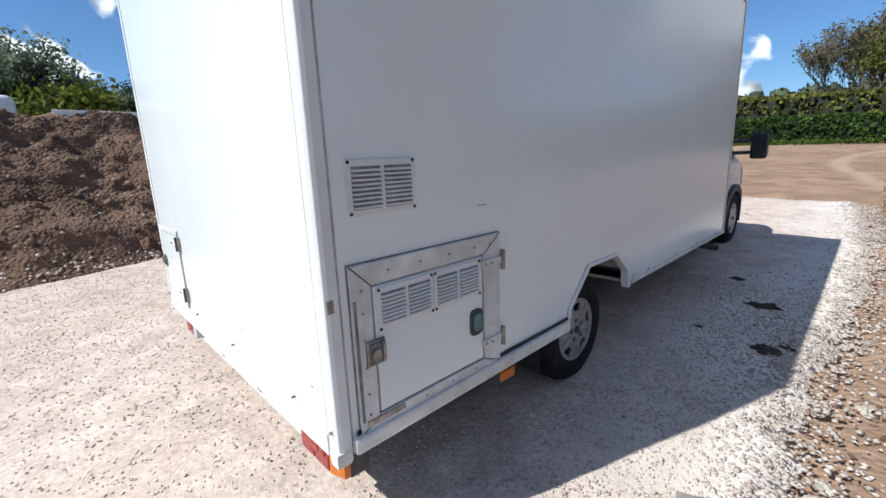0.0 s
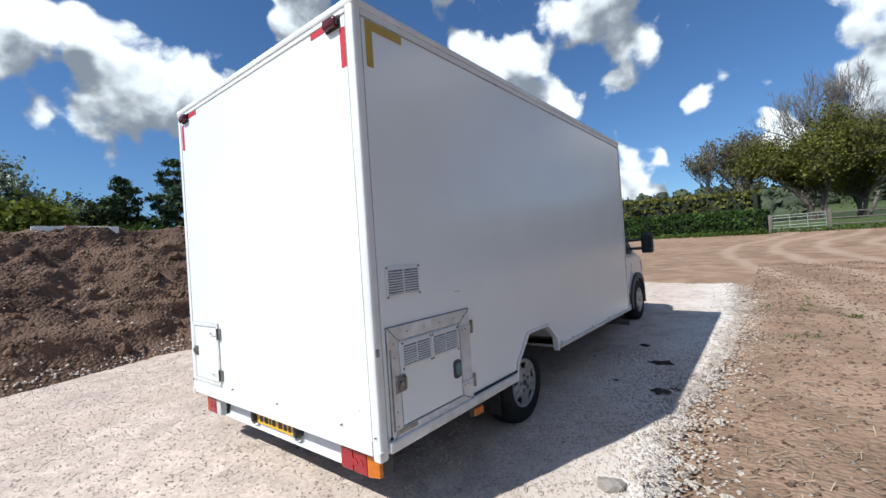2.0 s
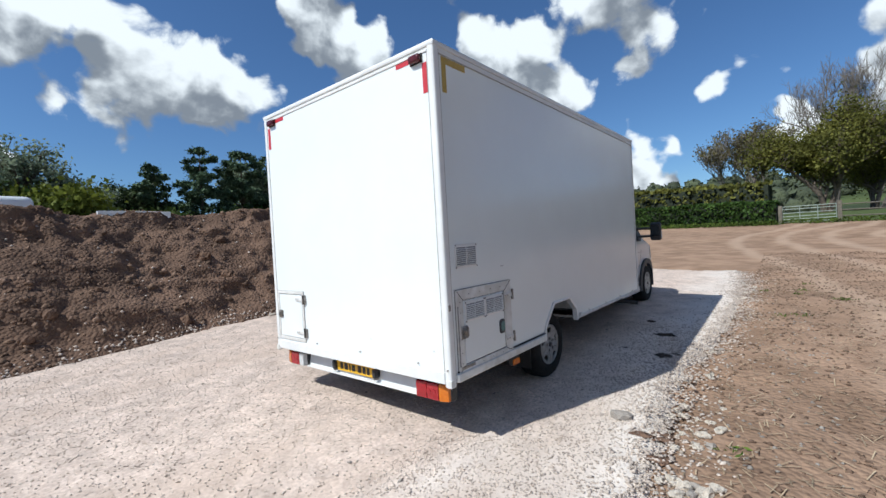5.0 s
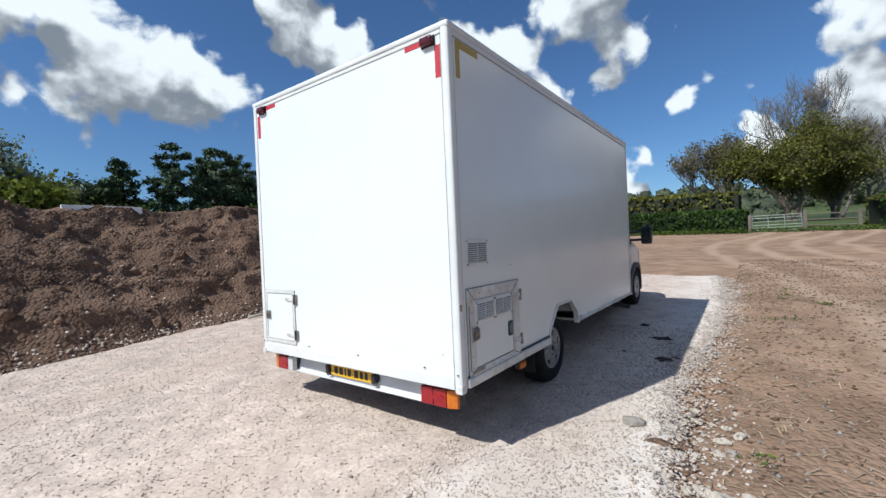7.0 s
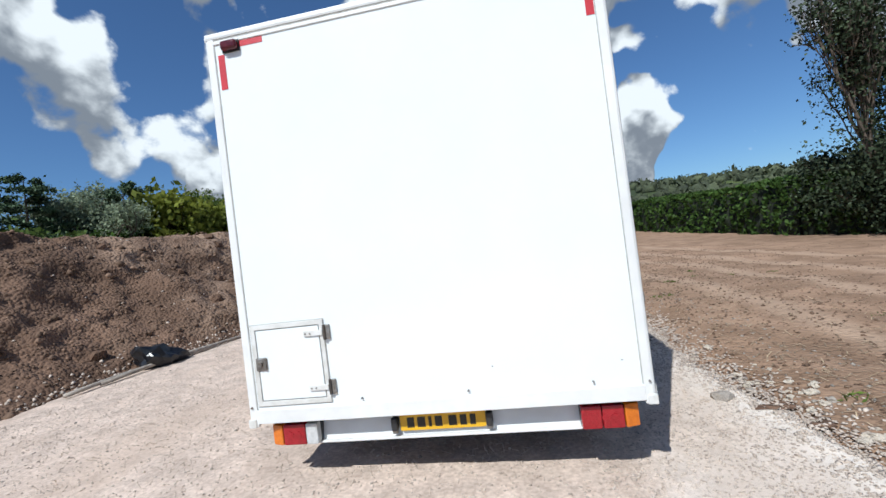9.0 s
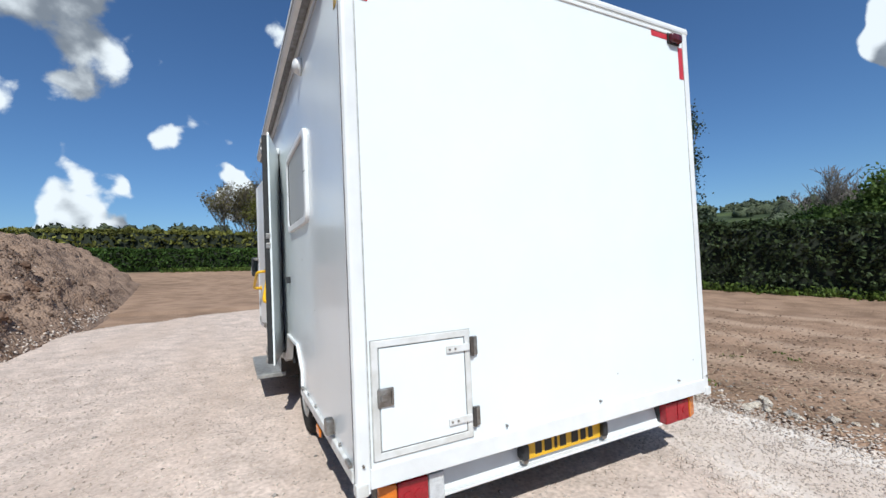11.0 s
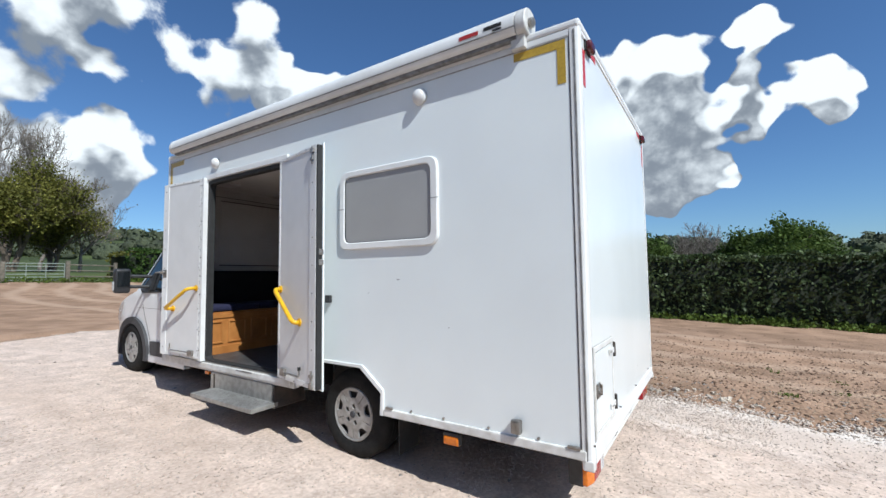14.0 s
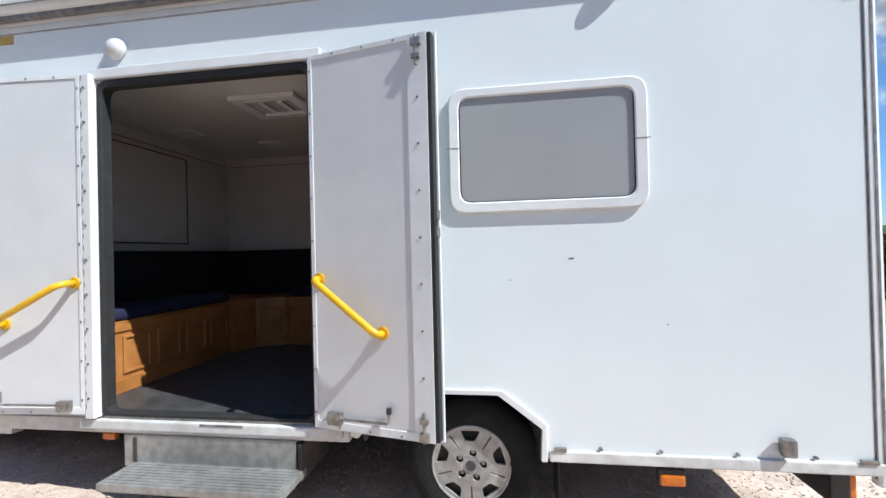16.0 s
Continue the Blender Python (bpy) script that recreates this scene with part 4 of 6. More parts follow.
for s, x0, x1 in ((-1, -1.105, -0.785), (1, 0.815, 1.135)):
    lamp = part("tail_lamp", box((x0, 0.085, 0.325), (x1, 0.17, 0.478), 0.01), PLASTIC, van, "rectangular tail lamp with coloured lenses")
    w = x1 - x0
    if s < 0:
        seq = ((0.0, 0.26, AMBER_LENS, "amber_lens"), (0.26, 0.74, RED_LENS, "red_lens"), (0.74, 1.0, CLEAR_LENS, "clear_lens"))
    else:
        seq = ((0.0, 0.36, RED_LENS, "red_lens"), (0.36, 0.74, RED_LENS, "red_lens"), (0.74, 1.0, AMBER_LENS, "amber_lens"))
    for a, b, m, nm in seq:
        bx = box((x0 + w * a + 0.002, 0.04, 0.332), (x0 + w * b - 0.002, 0.095, 0.462), 0.009)
        if (a == 0 and s < 0) or (b == 1 and s > 0):
            for v in bx.verts:
                far = (x0 if s < 0 else x1)
                if abs(v.co.x - far) < 0.02 and v.co.y < 0.07:
                    v.co.y += 0.02
        part(nm, bx, m, lamp)
    for q in (0.42, 0.58):
        part("lens_boss", rod((x0 + w * q, 0.041, 0.395), (x0 + w * q, 0.037, 0.395), 0.022, n=16), RED_LENS, lamp)

# red and gold tape, marker lamps
Z0 = 2.905
for s, xc in ((-1, -1.11), (1, 1.13)):
    part("red_tape", box((xc - 0.022, 0.0015, 2.625), (xc + 0.022, 0.0035, 2.845)), RED_TAPE, van)
    xa, xb = (xc + 0.13, xc + 0.29) if s < 0 else (xc - 0.29, xc - 0.13)
    part("red_tape", box((xa, 0.0015, 2.876), (xb, 0.0035, 2.912)), RED_TAPE, van)
    ml = part("marker_lamp", box((xc - s * 0.075 - 0.055, -0.04, 2.855), (xc - s * 0.075 + 0.055, 0.002, 2.915), 0.02, seg=3), DARK_LENS, van, "dark red high level marker lamp", True)
    part("lamp_base", box((xc - s * 0.075 - 0.06, -0.008, 2.85), (xc - s * 0.075 + 0.06, 0.003, 2.92), 0.004), RUBBER_AND_SHADE, ml)
for x, ya, yb, yv in ((XL, 0.08, 0.40, 0.08), (XR, 0.09, 0.38, 0.09), (XL, 4.50, 4.80, 4.765)):
    o = x - 0.003 if x < 0 else x + 0.001
    xi = (x + 0.003, x + 0.0052) if x < 0 else (x - 0.0052, x - 0.003)
    part("gold_tape", box((xi[0], ya, 2.842), (xi[1], yb, 2.892)), GOLD_TAPE, van)
    part("gold_tape", box((xi[0], yv, 2.63), (xi[1], yv + 0.05, 2.841)), GOLD_TAPE, van)


def louvre(y0, y1, z0, z1, parent, x):
    """A pressed vent cover of two columns of slats, with corner rivets."""
    cov = part("vent_cover", box((x, y0, z0), (x + 0.006, y1, z1), 0.002), WHITE_TRIM, parent, "white louvred vent cover")
    ym = (y0 + y1) / 2
    n = max(8, round((z1 - z0 - 0.045) / 0.0145))
    for a, b in ((y0 + 0.018, ym - 0.008), (ym + 0.008, y1 - 0.016)):
        part("vent_back", box((x + 0.006, a, z0 + 0.018), (x + 0.0065, b, z1 - 0.022)), SEAM_GREY, cov)
        for k in range(n):
            z = z0 + 0.02 + (z1 - z0 - 0.045) * (k + 0.5) / n
            sl = box((x + 0.005, a, z - 0.0022), (x + 0.014, b, z + 0.0022))
            for v in sl.verts:
                if v.co.x > x + 0.01:
                    v.co.z -= 0.004
            part("slat", sl, WHITE_TRIM, cov)
    for y in (y0 + 0.008, y1 - 0.008):
        for z in (z0 + 0.008, z1 - 0.008):
            part("rivet", rod((x + 0.005, y, z), (x + 0.009, y, z), 0.006, n=8), SEAM, cov)
    return cov


louvre(0.12, 0.40, 1.33, 1.51, van, XR - 0.005)
# gas locker on the right side
XF = XR - 0.006
fr = part("locker_frame", slab(rect(0.095, 0.555, 0.87, 1.17), [rect(0.175, 0.60, 0.76, 1.09)], 0, XF, XF + 0.014, bevel=0.003), DIRTY_WHITE, van, "weathered white locker frame")
part("frame_seam", slab(rect(0.090, 0.552, 0.875, 1.175), [rect(0.095, 0.557, 0.87, 1.170)], 0, XF, XF + 0.004), SEAM_GREY, fr, "dirty black joint")
part("frame_seam", slab(rect(0.175, 0.60, 0.76, 1.09), [rect(0.180, 0.605, 0.756, 1.086)], 0, XF, XF + 0.005), SEAM_GREY, fr, "dirty black joint")
for a, b in (((0.095, 1.17), (0.175, 1.09)), ((0.87, 1.17), (0.76, 1.09)), ((0.095, 0.555), (0.175, 0.60)), ((0.87, 0.555), (0.76, 0.60))):
    part("mitre_joint", rod((XF + 0.0135, *a), (XF + 0.0135, *b), 0.0025, n=6), SEAM, fr, "dark mitred corner joint")
lk = part("locker_door", box((XF, 0.184, 0.609), (XF + 0.010, 0.752, 1.082), 0.003), WHITE, van, "white gas locker door")
louvre(0.195, 0.458, 0.915, 1.075, lk, XF + 0.010)
louvre(0.462, 0.735, 0.915, 1.075, lk, XF + 0.010)
kl = part("lock", box((XF + 0.010, 0.135, 0.80), (XF + 0.022, 0.215, 0.895), 0.008), STEEL, lk, "worn steel paddle lock")
part("key_barrel", rod((XF + 0.02, 0.17, 0.845), (XF + 0.034, 0.17, 0.845), 0.02, n=16, bevel=0.003), STEEL, kl)
part("lock_pocket", box((XF + 0.0215, 0.145, 0.81), (XF + 0.0235, 0.205, 0.885), 0.004), SEAM_GREY, kl)
part("lock_lever", box((XF + 0.02, 0.195, 0.815), (XF + 0.034, 0.208, 0.885), 0.003), STEEL, kl)
cp = part("filler_cap", slab(rounded(rect(0.665, 0.735, 0.745, 0.855), 0.03), [], 0, XF + 0.010, XF + 0.017), GREY_PLASTIC, lk, "grey socket cover")
part("cap_flap", slab(rounded(rect(0.682, 0.755, 0.738, 0.835), 0.026), [], 0, XF + 0.017, XF + 0.024, bevel=0.003), GREEN_CAP, cp, "grey-green flap")
for z in (1.045, 0.675):
    hg = part("hinge", box((XF + 0.014, 0.74, z - 0.018), (XF + 0.024, 0.87, z + 0.018), 0.004), DIRTY_WHITE, lk, "white painted strap hinge")
    part("hinge_pin", rod((XF + 0.02, 0.885, z - 0.045), (XF + 0.02, 0.885, z + 0.045), 0.011, n=10), STEEL, hg)
    for y in (0.76, 0.80):
        part("hinge_bolt", rod((XF + 0.024, y, z), (XF + 0.028, y, z), 0.006, n=8), STEEL, hg)
part("drain_plate", box((XF + 0.012, 0.12, 0.575), (XF + 0.018, 0.29, 0.598), 0.003), STEEL, lk)
part("dirt_strip", box((XF + 0.0005, 0.100, 0.60), (XF + 0.0155, 0.112, 1.05)), SEAM_GREY, fr, "blackened edge strip")
for z in (0.62, 0.7, 0.8, 0.9, 1.0, 1.08):
    part("rivet", rod((XF + 0.012, 0.135, z), (XF + 0.017, 0.135, z), 0.0045, n=8), SEAM_GREY, fr)
for y in (0.25, 0.4, 0.55, 0.7, 0.8):
    part("rivet", rod((XF + 0.012, y, 1.13), (XF + 0.017, y, 1.13), 0.0045, n=8), SEAM_GREY, fr)
    part("rivet", rod((XF + 0.012, y, 0.577), (XF + 0.017, y, 0.577), 0.0045, n=8), SEAM_GREY, fr)
part("rivet_plate", box((XR - 0.004, 0.01, 1.03), (XR + 0.003, 0.035, 1.075), 0.003), STEEL, van)

# rear locker
rf = part("locker_frame", slab(rect(-1.135, 0.605, -0.645, 1.115), [rect(-1.105, 0.635, -0.672, 1.085)], 1, -0.006, 0.006, bevel=0.002), DIRTY_WHITE, van, "white rear locker frame")
part("frame_seam", slab(rect(-1.139, 0.601, -0.641, 1.119), [rect(-1.135, 0.605, -0.645, 1.115)], 1, 0.0, 0.0035), SEALANT, rf, "dirty joint")
part("frame_seam", slab(rect(-1.105, 0.635, -0.672, 1.085), [rect(-1.1015, 0.6385, -0.6755, 1.0815)], 1, -0.001, 0.0035), SEAM_GREY, rf, "dirty joint")
rd = part("locker_door", box((-1.099, -0.005, 0.641), (-0.678, 0.004, 1.079), 0.002), WHITE, van, "white rear locker door")
rk = part("lock", box((-1.115, -0.015, 0.83), (-1.04, -0.005, 0.91), 0.006), STEEL, rd, "worn steel paddle lock")
part("key_barrel", rod((-1.085, -0.012, 0.87), (-1.085, -0.026, 0.87), 0.018, n=16), STEEL, rk)
part("lock_lever", box((-1.055, -0.026, 0.84), (-1.045, -0.013, 0.90), 0.003), STEEL, rk)
for z in (1.035, 0.70):
    hg = part("hinge", box((-0.775, -0.016, z - 0.017), (-0.65, -0.006, z + 0.017), 0.004), DIRTY_WHITE, rd, "white painted strap hinge")
    part("hinge_pin", rod((-0.637, -0.012, z - 0.045), (-0.637, -0.012, z + 0.045), 0.010, n=10), RUST, hg, "rusty hinge pin")
    part("hinge_plate", box((-0.632, -0.012, z - 0.045), (-0.605, 0.004, z + 0.045), 0.005), STEEL, hg)
    for x in (-0.76, -0.73):
        part("hinge_bolt", rod((x, -0.016, z), (x, -0.020, z), 0.005, n=8), STEEL, hg)
part("rear_sill", box((XL + 0.06, -0.007, 0.495), (XR - 0.06, 0.01, 0.58), 0.004), WHITE_TRIM, van, "scuffed white bottom rail")
for x in (-0.45, 0.2, 0.9):
    part("bolt", rod((x, -0.011, 0.615), (x, 0.006, 0.615), 0.006, n=8), SEAM_GREY, van)

# side window
wf = part("window", slab(rounded(rect(0.972, 1.738, 1.914, 2.358), 0.085, 6), [rounded(rect(1.03, 1.79, 1.862, 2.312), 0.06, 5)], 0, XL - 0.018, XL + 0.02, bevel=0.006), WHITE_TRIM, van, "white rounded window frame")
part("window_pane", slab(rounded(rect(1.025, 1.785, 1.865, 2.325), 0.06, 5), [], 0, XL - 0.004, XL + 0.004), WINDOW_GREY, wf, "grey blanked window pane")
part("pane_seal", slab(rounded(rect(1.024, 1.784, 1.866, 2.326), 0.06, 5), [rounded(rect(1.034, 1.794, 1.856, 2.316), 0.055, 5)], 0, XL - 0.010, XL - 0.004), SEAM, wf, "black window seal")
part("frame_joint", box((XL - 0.0195, 0.962, 2.06), (XL - 0.017, 1.03, 2.064)), SEAM_GREY, wf)
part("frame_joint", box((XL - 0.0195, 1.862, 2.06), (XL - 0.017, 1.928, 2.064)), SEAM_GREY, wf)

# round side lamps
for y, z in ((1.12, 2.80), (3.80, 2.745)):
    lm = part("dome_lamp", rod((XL + 0.006, y, z), (XL - 0.018, y, z), 0.062, 0.058, n=28, bevel=0.004), WHITE_TRIM, van, "white round side lamp", True)
    t = bmesh.new()
    bmesh.ops.create_uvsphere(t, u_segments=20, v_segments=10, radius=0.052)
    for v in t.verts:
        v.co = Vector((XL - 0.016 + v.co.x * 0.7, y + v.co.y, z + v.co.z))
    part("lamp_dome", t, DOOR_GREY, lm, "translucent white dome", True)

# awning cassette along the roof edge
aw_prof = [(XL + 0.10, 2.992), (XL - 0.03, 2.978), (XL - 0.068, 2.990), (XL - 0.085, 3.03), (XL - 0.08, 3.085), (XL - 0.045, 3.135), (XL + 0.01, 3.157), (XL + 0.07, 3.15), (XL + 0.105, 3.11)]
aw = part("awning", slab(rounded(aw_prof, 0.03, 3), [], 1, 0.36, 4.62), WHITE_TRIM, van, "white roll-out awning cassette", False)
part("end_cap", slab(rounded(aw_prof, 0.03, 3), [], 1, 0.29, 0.357, bevel=0.006), DIRTY_WHITE, aw)
part("end_cap", slab(rounded(aw_prof, 0.03, 3), [], 1, 4.623, 4.68, bevel=0.006), DIRTY_WHITE, aw)
part("crank_eye", rod((XL - 0.0, 0.30, 3.055), (XL - 0.005, 0.262, 3.05), 0.03, n=14, bevel=0.004), STEEL, aw)
part("front_lip", box((XL - 0.0835, 0.36, 3.018), (XL - 0.075, 4.62, 3.025)), SEAM_GREY, aw, "grey shadow joint")
part("fabric_slot", box((XL - 0.045, 0.36, 2.960), (XL - 0.008, 4.62, 2.982)), SEAM_GREY, aw, "dark fabric slot")
for y0, y1, m, z0, z1 in ((0.44, 0.56, INK, 3.082, 3.104), (0.60, 0.74, RED_INK, 3.075, 3.10), (0.44, 0.50, INK, 3.062, 3.072)):
    part("label_bar", box((XL - 0.0862, y0, z0 - 0.03), (XL - 0.076, y1, z1 - 0.03)), m, aw, "printed label bar")
part("bracket", box((XL - 0.04, 0.31, 2.90), (XL + 0.004, 0.40, 2.982), 0.006), DIRTY_WHITE, aw)
part("aerial", rod((0.95, 0.9, 2.97), (0.95, 0.9, 3.14), 0.004, n=6), RUBBER_AND_SHADE, van, "thin black roof aerial")

# door opening: frame, rubber seal, sill, lintel
part("door_seal", slab(rounded(rect(2.625, 0.645, 3.945, 2.575), 0.08), [rounded(rect(2.665, 0.685, 3.905, 2.535), 0.055)], 0, XL - 0.006, XL + 0.06, bevel=0.004), RUBBER_AND_SHADE, van, "black rubber door seal")
part("lintel", box((XL - 0.022, 2.58, 2.578), (XL + 0.004, 3.97, 2.635), 0.006), WHITE_TRIM, van, "white door lintel")
part("door_sill", box((XL - 0.035, 2.50, 0.600), (XL + 0.05, 4.05, 0.655), 0.008), DIRTY_WHITE, van, "scuffed white door sill")
part("sill_plate", box((XL - 0.01, 2.66, 0.656), (XL + 0.09, 3.91, 0.668), 0.003), STEEL, van, "worn metal threshold")
part("sill_scuff", box((XL - 0.038, 3.05, 0.642), (XL - 0.03, 3.3, 0.652)), SEAM_GREY, van)


def leaf_door(name, hinge, free, z0, z1, label):
    """A hinged door panel from its hinge edge to its free edge, on edge, with its inner face outward."""
    h, f = Vector(hinge), Vector(free)
    along = (f - h).normalized()
    out = Vector((-abs(along.y), along.x * math.copysign(1, along.y), 0))
    width = (f - h).length

    def at(u, v, w):
        p = h + along * u + out * w
        return Vector((p.x, p.y, v))

    def bx(u0, v0, w0, u1, v1, w1, bevel=0.0):
        t = box((u0, v0, w0), (u1, v1, w1), bevel)
        for q in t.verts:
            q.co = at(*q.co)
        return t
    d = part(name, bx(0, z0, -0.04, width, z1, 0.0, 0.004), DOOR_GREY, van, label)
    for u0, v0, u1, v1 in ((0.0, z0, 0.022, z1), (width - 0.10, z0, width, z1), (0.022, z1 - 0.025, width - 0.1, z1), (0.022, z0, width - 0.1, z0 + 0.04)):
        part("edge_strip", bx(u0, v0, 0.0005, u1, v1, 0.005, 0.0015), WHITE_TRIM, d)
    for k in range(9):
        z = z0 + 0.08 + (z1 - z0 - 0.16) * k / 8
        for u in (0.011, width - 0.05):
            part("rivet", rod(at(u, z, 0.003), at(u, z, 0.008), 0.006, n=8), STEEL, d)
    for k in range(3):
        part("rivet", rod(at(0.15 + 0.17 * k, z1 - 0.012, 0.003), at(0.15 + 0.17 * k, z1 - 0.012, 0.008), 0.006, n=8), STEEL, d)
        part("rivet", rod(at(0.15 + 0.17 * k, z0 + 0.015, 0.003), at(0.15 + 0.17 * k, z0 + 0.015, 0.008), 0.006, n=8), STEEL, d)
    return d, at, width, bx


def grab(at, a, b, door, off=0.085):
    """A yellow bar between two points of a door, bent away from it, with flat feet."""
    (u0, v0), (u1, v1) = a, b
    ends = [Vector((u0, v0)), Vector((u1, v1))]
    path = []
    for k, w in ((0.0, 0.008), (0.0, off * 0.6), (0.02, off * 0.85), (0.08, off), (0.5, off), (0.92, off), (0.98, off * 0.85), (1.0, off * 0.6), (1.0, 0.008)):
        p = ends[0].lerp(ends[1], k)
        path.append(at(p.x, p.y, w))
    g = part("grab_rail", pipe(path, 0.0185, 10), YELLOW, door, "yellow painted grab rail", True)
    for p in ends:
        part("rail_foot", rod(at(p.x, p.y, 0.0), at(p.x, p.y, 0.012), 0.033, n=16, bevel=0.003), YELLOW, g)


# rear leaf, swung back past the side and standing off it
d2, at2, w2, bx2 = leaf_door("door", (-1.27, 2.63, 0), (-1.405, 1.985, 0), 0.67, 2.57, "open white side door standing off the wall")
part("door_seal", bx2(w2 + 0.001, 0.675, -0.0395, w2 + 0.022, 2.565, 0.003, 0.004), RUBBER_AND_SHADE, d2, "black rubber edge seal")
part("door_skin", bx2(0.0, 0.66, -0.055, w2 + 0.03, 2.585, -0.0405, 0.003), WHITE, d2, "white outer door skin")
grab(at2, (0.045, 1.425), (0.40, 1.165), d2, 0.06)
for z, s in ((2.53, -1), (0.70, 1)):
    sb = part("shoot_bolt", rod(at2(w2 - 0.05, z - s * 0.03, 0.012), at2(w2 - 0.05, z + s * 0.11, 0.012), 0.008, n=8), STEEL, d2, "steel shoot bolt")
    part("bolt_guide", bx2(w2 - 0.075, z - 0.02, 0.0, w2 - 0.025, z + 0.015, 0.022, 0.003), STEEL, sb)
    part("bolt_guide", bx2(w2 - 0.07, z + s * 0.07 - 0.012, 0.0, w2 - 0.03, z + s * 0.07 + 0.012, 0.022, 0.003), STEEL, sb)
hk = part("door_stay", pipe([at2(0.14, 0.735, 0.02), at2(0.42, 0.74, 0.02), at2(0.43, 0.75, 0.02), at2(0.432, 0.80, 0.02)], 0.007, 8), STEEL, d2, "steel door stay rod")
part("stay_knob", rod(at2(0.432, 0.79, 0.02), at2(0.432, 0.815, 0.02), 0.013, n=10), RUBBER_AND_SHADE, hk)
part("stay_catch", bx2(0.09, 0.70, 0.0, 0.17, 0.765, 0.03, 0.008), STEEL, hk)
for z in (1.62, 1.70):
    part("edge_catch", bx2(w2 + 0.004, z, -0.05, w2 + 0.03, z + 0.045, -0.01, 0.003), STEEL, d2)
# front leaf, folded flat against the body
d1, at1, w1, bx1 = leaf_door("door", (-1.262, 3.995, 0), (-1.315, 4.70, 0), 0.69, 2.60, "open white side door folded flat forward")
part("door_skin", bx1(0.0, 0.685, -0.052, w1, 2.605, -0.0405, 0.003), WHITE, d1, "white outer door skin")
grab(at1, (0.045, 1.425), (0.47, 1.20), d1, 0.10)
hn = part("handle", rod(at1(w1 - 0.05, 1.60, 0.0), at1(w1 - 0.05, 1.60, 0.05), 0.018, n=12, bevel=0.003), STEEL, d1, "steel lever handle")
part("lever", rod(at1(w1 - 0.08, 1.605, 0.045), at1(w1 + 0.06, 1.60, 0.045), 0.008, n=8), STEEL, hn)
part("backplate", bx1(w1 - 0.09, 1.54, 0.0, w1 - 0.02, 1.63, 0.008, 0.003), STEEL, hn)
hk = part("door_stay", pipe([at1(0.12, 0.745, 0.02), at1(0.48, 0.75, 0.02), at1(0.49, 0.76, 0.02), at1(0.492, 0.82, 0.02)], 0.007, 8), STEEL, d1, "steel door stay rod")
part("stay_catch", bx1(0.07, 0.71, 0.0, 0.15, 0.77, 0.03, 0.008), STEEL, hk)
hs = part("hinge_strip", box((XL - 0.052, 3.935, 0.665), (XL + 0.004, 3.992, 2.60), 0.004), WHITE_TRIM, van, "white piano hinge strip with bolts")
for k in range(10):
    z = 0.78 + 1.74 * k / 9
    part("hinge_bolt", rod((XL - 0.050, 3.965, z), (XL - 0.058, 3.965, z), 0.007, n=8), SEAM_GREY if k % 2 else STEEL, hs)
for k in range(28):
    z = 0.72 + 1.84 * k / 27
    part("knuckle", box((XL - 0.0535, 3.980, z), (XL - 0.051, 3.983, z + 0.03)), SEAM_GREY, hs)
part("wall_catch", box((XL - 0.03, 2.02, 1.32), (XL + 0.004, 2.07, 1.38), 0.006), PLASTIC, van, "black door catch")
part("wall_catch", box((XL - 0.045, 0.395, 0.60), (XL + 0.0, 0.455, 0.68), 0.012), STEEL, van, "steel door catch")
part("rail_clip", box((XL - 0.018, 0.06, 0.575), (XL + 0.0, 0.13, 0.592), 0.003), STEEL, van)
part("rail_clip", box((XL - 0.018, 1.38, 0.575), (XL + 0.0, 1.44, 0.592), 0.003), STEEL, van)

# folding step
st = part("folding_step", box((XL - 0.02, 2.76, 0.40), (XL + 0.01, 3.78, 0.575), 0.004), ALUMINIUM, van, "grey aluminium folding step")
tread = box((-1.46, 2.72, 0.385), (-1.20, 3.72, 0.425), 0.006)
part("tread", tread, ALUMINIUM, st, "ribbed aluminium tread")
for k in range(9):
    part("rib", box((-1.445 + k * 0.026, 2.75, 0.4245), (-1.435 + k * 0.026, 3.69, 0.429)), ALUMINIUM, st)
for y in (2.735, 3.71):
    part("step_arm", box((-1.24, y - 0.012, 0.37), (-0.9, y + 0.012, 0.56), 0.004), RUST, st, "rusty folding arm")
part("side_lamp", box((XL + 0.0, 3.86, 0.53), (XL + 0.03, 3.94, 0.565), 0.006), AMBER_LENS, van, "amber side marker lamp")
for x, y, z in ((XL + 0.03, 0.90, 0.455), (XR - 0.06, 0.98, 0.42)):
    s = -1 if x < 0 else 1
    sm = part("side_marker", box((x - 0.02, y - 0.06, z - 0.03), (x + 0.02, y + 0.06, z + 0.045), 0.006), PLASTIC, van, "amber side marker in a black holder")
    part("amber_lens", box((min(x, x + s * 0.032), y - 0.055, z - 0.028), (max(x, x + s * 0.032), y + 0.055, z + 0.025), 0.01), AMBER_LENS, sm)

